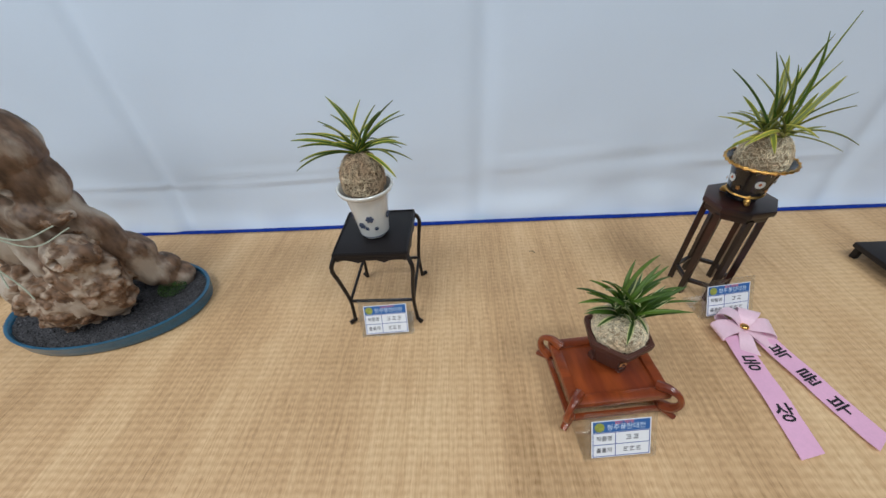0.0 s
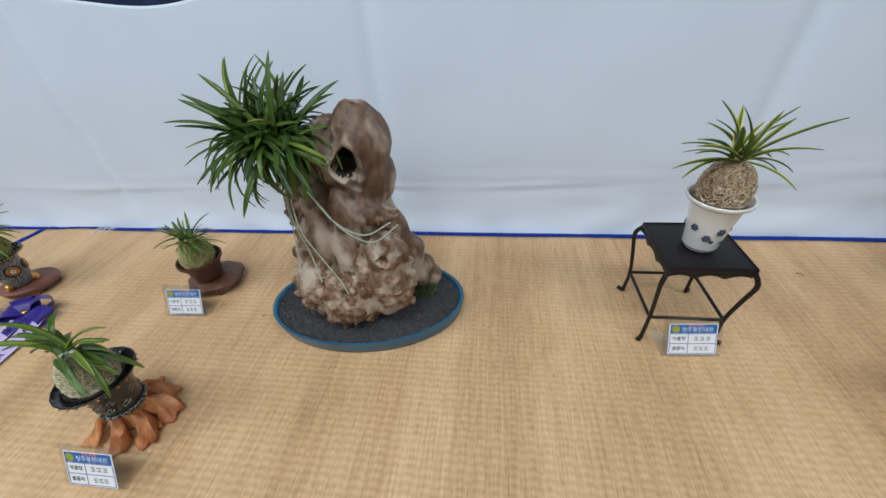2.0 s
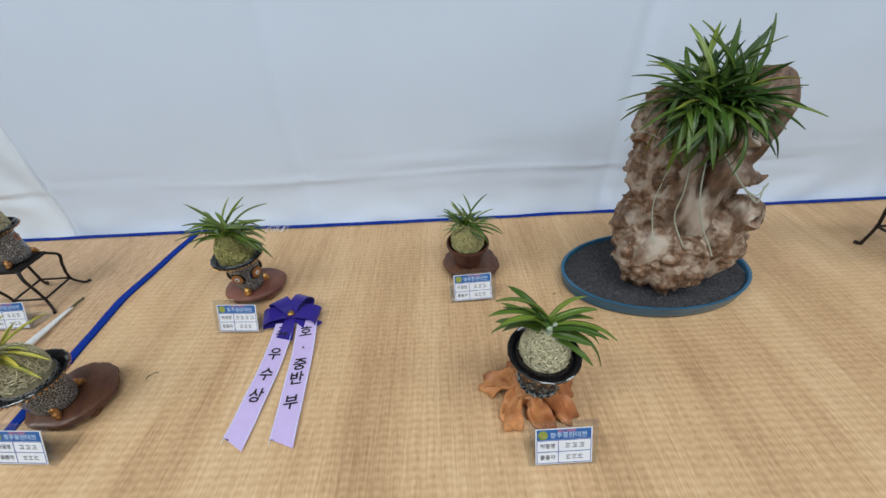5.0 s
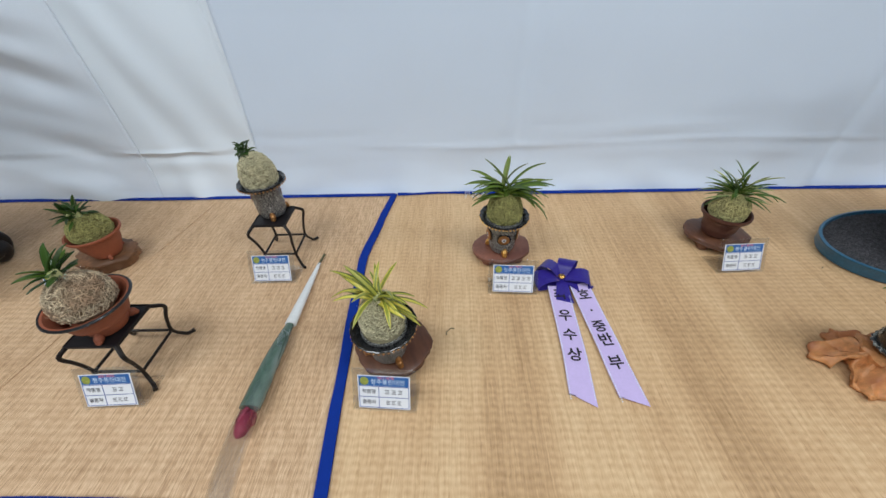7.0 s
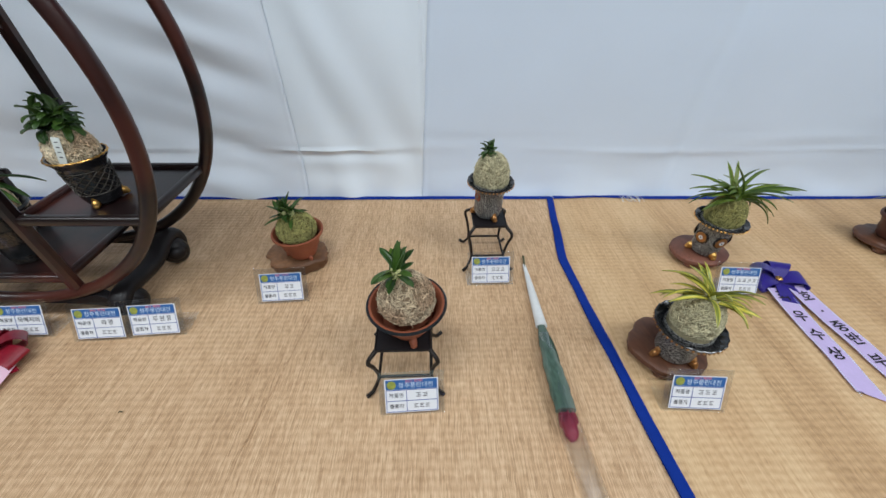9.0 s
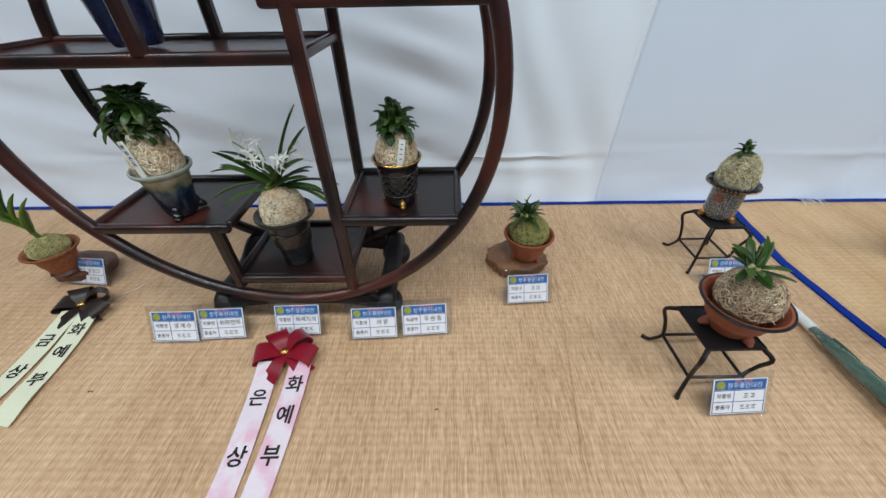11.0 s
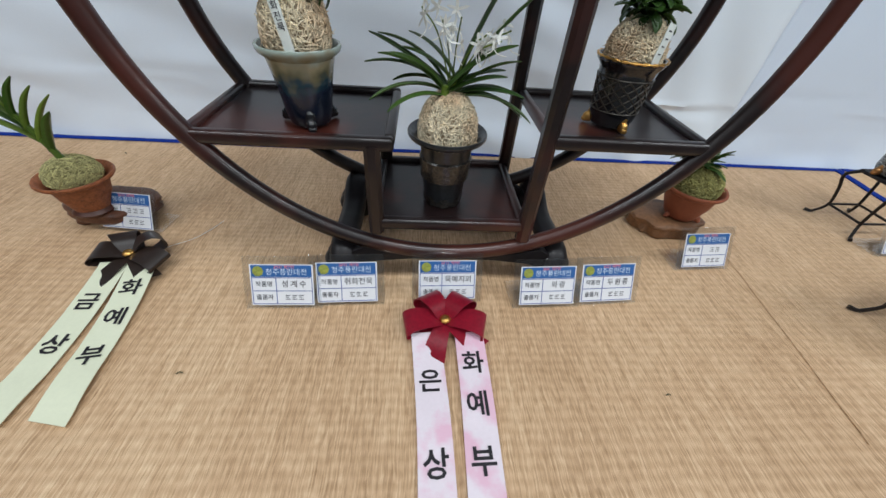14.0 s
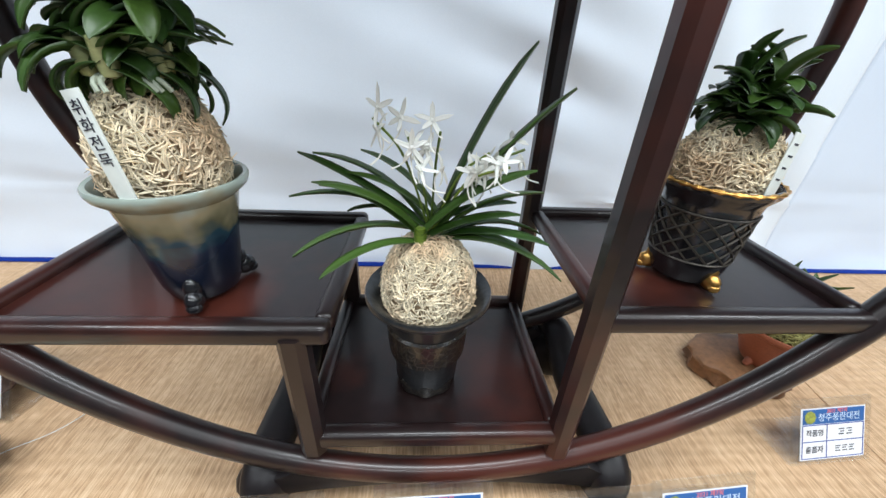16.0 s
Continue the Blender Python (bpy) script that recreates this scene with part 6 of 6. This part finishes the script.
def rosette(label, x, y, tails, bow_mk, tail_mk, width, bow, loops, seed, lace=False, turn=0):
    """An award ribbon: a bow with a bright button and two lettered tails on the mat."""
    rb = thing("award_ribbon", label, "award ribbon", pose(x, y, 0.0), "award ribbons")
    rnd = random.Random(seed)
    for k, ((sx, sy), (ex, ey), text, notch, size) in enumerate(tails):
        a, b = Vector((sx - x, sy - y, 0)), Vector((ex - x, ey - y, 0))
        n = 34
        d = (b - a)
        pts = []
        for i in range(n):
            s = i / (n - 1)
            lift = 0.0025 + 0.010 * (1 - s) ** 4 + 0.003 * max(0, math.sin(s * 9 + seed + k)) * s
            pts.append(a + d * s + Vector((-d.y, d.x, 0)).normalized() * 0.004 * math.sin(s * 3.0 + k) + Vector((0, 0, lift + 0.001 * k)))
        t = part("ribbon_tail", strip(pts, width, notch=notch), M[tail_mk], rb)
        ang = math.degrees(math.atan2(d.y, d.x)) + 90
        for j, (ch, s) in enumerate(text):
            i = min(n - 2, int(s * (n - 1)))
            q = pts[i]
            slope = math.degrees(math.atan2(pts[i + 1].z - pts[i - 1].z, (pts[i + 1] - pts[i - 1]).xy.length))
            part("lettering", letters(ch, size, M["ink"]), None, t, "", pose(q.x, q.y, q.z + 0.0012, 0, 0, ang) @ pose(0, 0, 0, -slope, 0, 0))
        if lace:
            side = Vector((-d.y, d.x, 0)).normalized() * (width / 2 - 0.0016)
            for s in (-1, 1):
                bm = bmesh.new()
                for i in range(0, n - 1):
                    for w in (0.25, 0.75):
                        q = pts[i].lerp(pts[i + 1], w) + side * s
                        ball((q.x, q.y, q.z + 0.0006), 0.0012, 6, (1, 1, 0.5), bm)
                part("edge_trim", bm, M["lace"], t, "shiny dotted edge")
    # four puffed loops, pinched at the knot, and two cut ends
    for k, (deg, ln, hgt, wd) in enumerate(((132, 0.82, 0.62, 0.82), (50, 0.82, 0.62, 0.82), (192, 1.0, 0.42, 0.80), (-10, 1.0, 0.42, 0.80))[:loops]):
        a = radians(deg + turn + rnd.uniform(-5, 5))
        ln, hgt = ln * bow * 1.15, hgt * bow
        c, s = math.cos(a), math.sin(a)
        side = Vector((-s, c, 0.2 * (1 if c < 0 else -1) * (1 if k < 2 else -0.6)))
        pts = [Vector((c * ln * u, s * ln * u, 0.008 + w)) for u, w in ((0.03, 0.012), (0.35, hgt * 0.95), (0.72, hgt * 1.05), (0.97, hgt * 0.75), (1.0, hgt * 0.35), (0.8, 0.004), (0.4, 0.0), (0.05, 0.004))]
        part("bow_loop", strip(smooth_line(pts, 26), lambda u, wd=wd: bow * wd * (0.40 + 0.60 * math.sin(math.pi * u) ** 0.6), wide=side, thick=0.0008), M[bow_mk], rb)
    for deg, ln in ((-103, 1.15), (-38, 1.25)):
        a = radians(deg + turn + rnd.uniform(-6, 6))
        pts = [Vector((math.cos(a) * bow * u * ln, math.sin(a) * bow * u * ln, w)) for u, w in ((0.05, 0.018), (0.4, 0.016), (0.75, 0.010), (1.0, 0.008))]
        part("bow_end", strip(smooth_line(pts, 12), lambda u: bow * (0.40 + 0.30 * u), notch=0.004), M[bow_mk], rb)
    top = bow * 0.26 + 0.012
    b = part("button", lathe([(0, 0.004), (0.003, 0.0042), (0.0055, 0.003), (0.007, 0.0012), (0.0072, 0), (0, 0)], 20, lambda g, k: 1 + (0.10 * math.cos(8 * g) if k in (3, 4) else 0)), M["gold"], rb, "small gilt button", pose(0, -0.004, top))
    part("button_stem", lathe([(0, 0), (0.006, 0), (0.006, top - 0.004), (0, top - 0.003)], 10), M[bow_mk], rb, "", pose(0, -0.002, 0.004))
    return rb


rosette("violet satin bow with two lilac lettered ribbons", 0.398, -0.370, [((0.388, -0.39), (0.377, -0.633), (("최", 0.12), ("우", 0.31), ("수", 0.50), ("상", 0.68)), 0.010, 0.029),
        ((0.430, -0.385), (0.461, -0.635), (("호", 0.14), ("·", 0.28), ("중", 0.43), ("반", 0.57), ("부", 0.73)), 0.010, 0.029)], "violet_satin", "lilac_ribbon", 0.042, 0.051, 4, 2, True, 6)
rosette("pale pink satin bow with two pink lettered ribbons", 2.510, -0.385, [((2.490, -0.40), (2.486, -0.596), (("동", 0.30), ("상", 0.70)), -0.006, 0.030),
        ((2.530, -0.39), (2.594, -0.578), (("복", 0.25), ("륜", 0.50), ("부", 0.74)), -0.006, 0.030)], "pink_satin", "pink_ribbon", 0.036, 0.042, 4, 3)
rosette("crimson satin bow with two pale pink lettered ribbons", -1.134, -0.540, [((-1.160, -0.557), (-1.149, -0.803), (("은", 0.29), ("상", 0.64)), -0.010, 0.031),
        ((-1.106, -0.557), (-1.098, -0.800), (("화", 0.20), ("예", 0.42), ("부", 0.65)), 0.010, 0.031)], "red_satin", "blossom_ribbon", 0.038, 0.047, 4, 4)
rosette("dark brown satin bow with two cream lettered ribbons", -1.603, -0.422, [((-1.622, -0.434), (-1.612, -0.676), (("금", 0.31), ("상", 0.60)), -0.012, 0.030),
        ((-1.586, -0.434), (-1.547, -0.666), (("화", 0.24), ("예", 0.44), ("부", 0.68)), 0.006, 0.030)], "brown_satin", "cream_ribbon", 0.039, 0.046, 4, 6, False, -8)


th = part("loose_thread", sweep(smooth_line([(-1.597, -0.412, 0.0012), (-1.581, -0.388, 0.0012), (-1.549, -0.367, 0.003), (-1.532, -0.339, 0.0012), (-1.520, -0.310, 0.0012)], 24), 0.0005, 5), M["white_film"])
tagged(th, "thin white loose thread lying on the rush mat", "thread")


# ---- a wrapped rose ----
def wrapped_rose():
    rs = thing("wrapped_rose", "single red rose wrapped in clear and white film", "cut rose", pose(-0.150, -0.488, 0.0))
    part("stem", sweep([(0.004, 0.215, 0.006), (0.0, 0.18, 0.006), (0, -0.12, 0.012)], 0.0028, 8), M["stem"], rs)
    part("sleeve", sweep(smooth_line([(0.0, 0.185, 0.006), (-0.001, 0.11, 0.008), (-0.003, 0.0, 0.012)], 16), [0.003 + 0.0075 * i / 15 for i in range(16)], 14, flat=(1.1, 0.75)), M["white_film"], rs, "white wrapping")
    leafy = sweep(smooth_line([(-0.003, 0.01, 0.012), (-0.006, -0.07, 0.017), (-0.006, -0.17, 0.021)], 24), [0.0070 + 0.0100 * math.sin(i / 23 * 1.75) for i in range(24)], 16, flat=(1.0, 0.60))
    for v in leafy.verts:
        v.co += Vector((1, 1, 0.6)) * 0.0025 * noise.noise(v.co * 70)
    part("leaf_wrap", leafy, M["rose_leaf"], rs, "green leaves pressed in the film")
    for k, (lx, ly, ln, az) in enumerate(((0.001, -0.03, 0.070, -86), (-0.008, -0.075, 0.075, -94))):
        part("leaf", leaf_mesh("leaf", ln, 0.009, radians(1), radians(4), 0.25, [M["rose_dark"]], 0.4, 7), None, rs, "", pose(lx, ly, 0.0215 + 0.002 * k, 0, 0, az))
    head = bmesh.new()
    ball((-0.006, -0.195, 0.018), 0.0125, 18, (0.9, 1.6, 0.95), head)
    for v in head.verts:
        v.co += (v.co - Vector((-0.006, -0.195, 0.018))) * 0.22 * noise.noise(v.co * 90)
    part("rose_head", head, M["rose"], rs, "dark pink-red petals")
    for k in range(5):
        a = k * 1.25
        me = leaf_mesh("petal", 0.026, 0.013, radians(12), radians(-10), 0.5, [M["rose"]], 0.7, 6)
        part("petal", me, None, rs, "", pose(-0.006, -0.172, 0.018, 0, 0, -90) @ pose(0, 0.006 * math.cos(a), 0.006 * math.sin(a), math.degrees(a), 0, 0))
    film = part("film", sweep(smooth_line([(-0.004, -0.02, 0.014), (-0.006, -0.16, 0.019), (-0.004, -0.23, 0.019), (0.004, -0.30, 0.016)], 20), [0.0105 + 0.0075 * min(1, i / 10) for i in range(20)], 18, flat=(1.0, 0.8)), M["film"], rs, "clear cellophane")
    film.visible_shadow = False


wrapped_rose()


# ---- low black stand at the far end ----
st = thing("low_stand", "low black stand at the table's end", "plant stand", pose(2.935, -0.240, 0))
part("tabletop", box(0, 0, 0.03, 0.16, 0.12, 0.012, 0.003), M["ebony"], st)
for lx in (-0.07, 0.07):
    for ly in (-0.05, 0.05):
        part("leg", box(lx, ly, 0.012, 0.012, 0.012, 0.025, 0.003), M["ebony"], st)
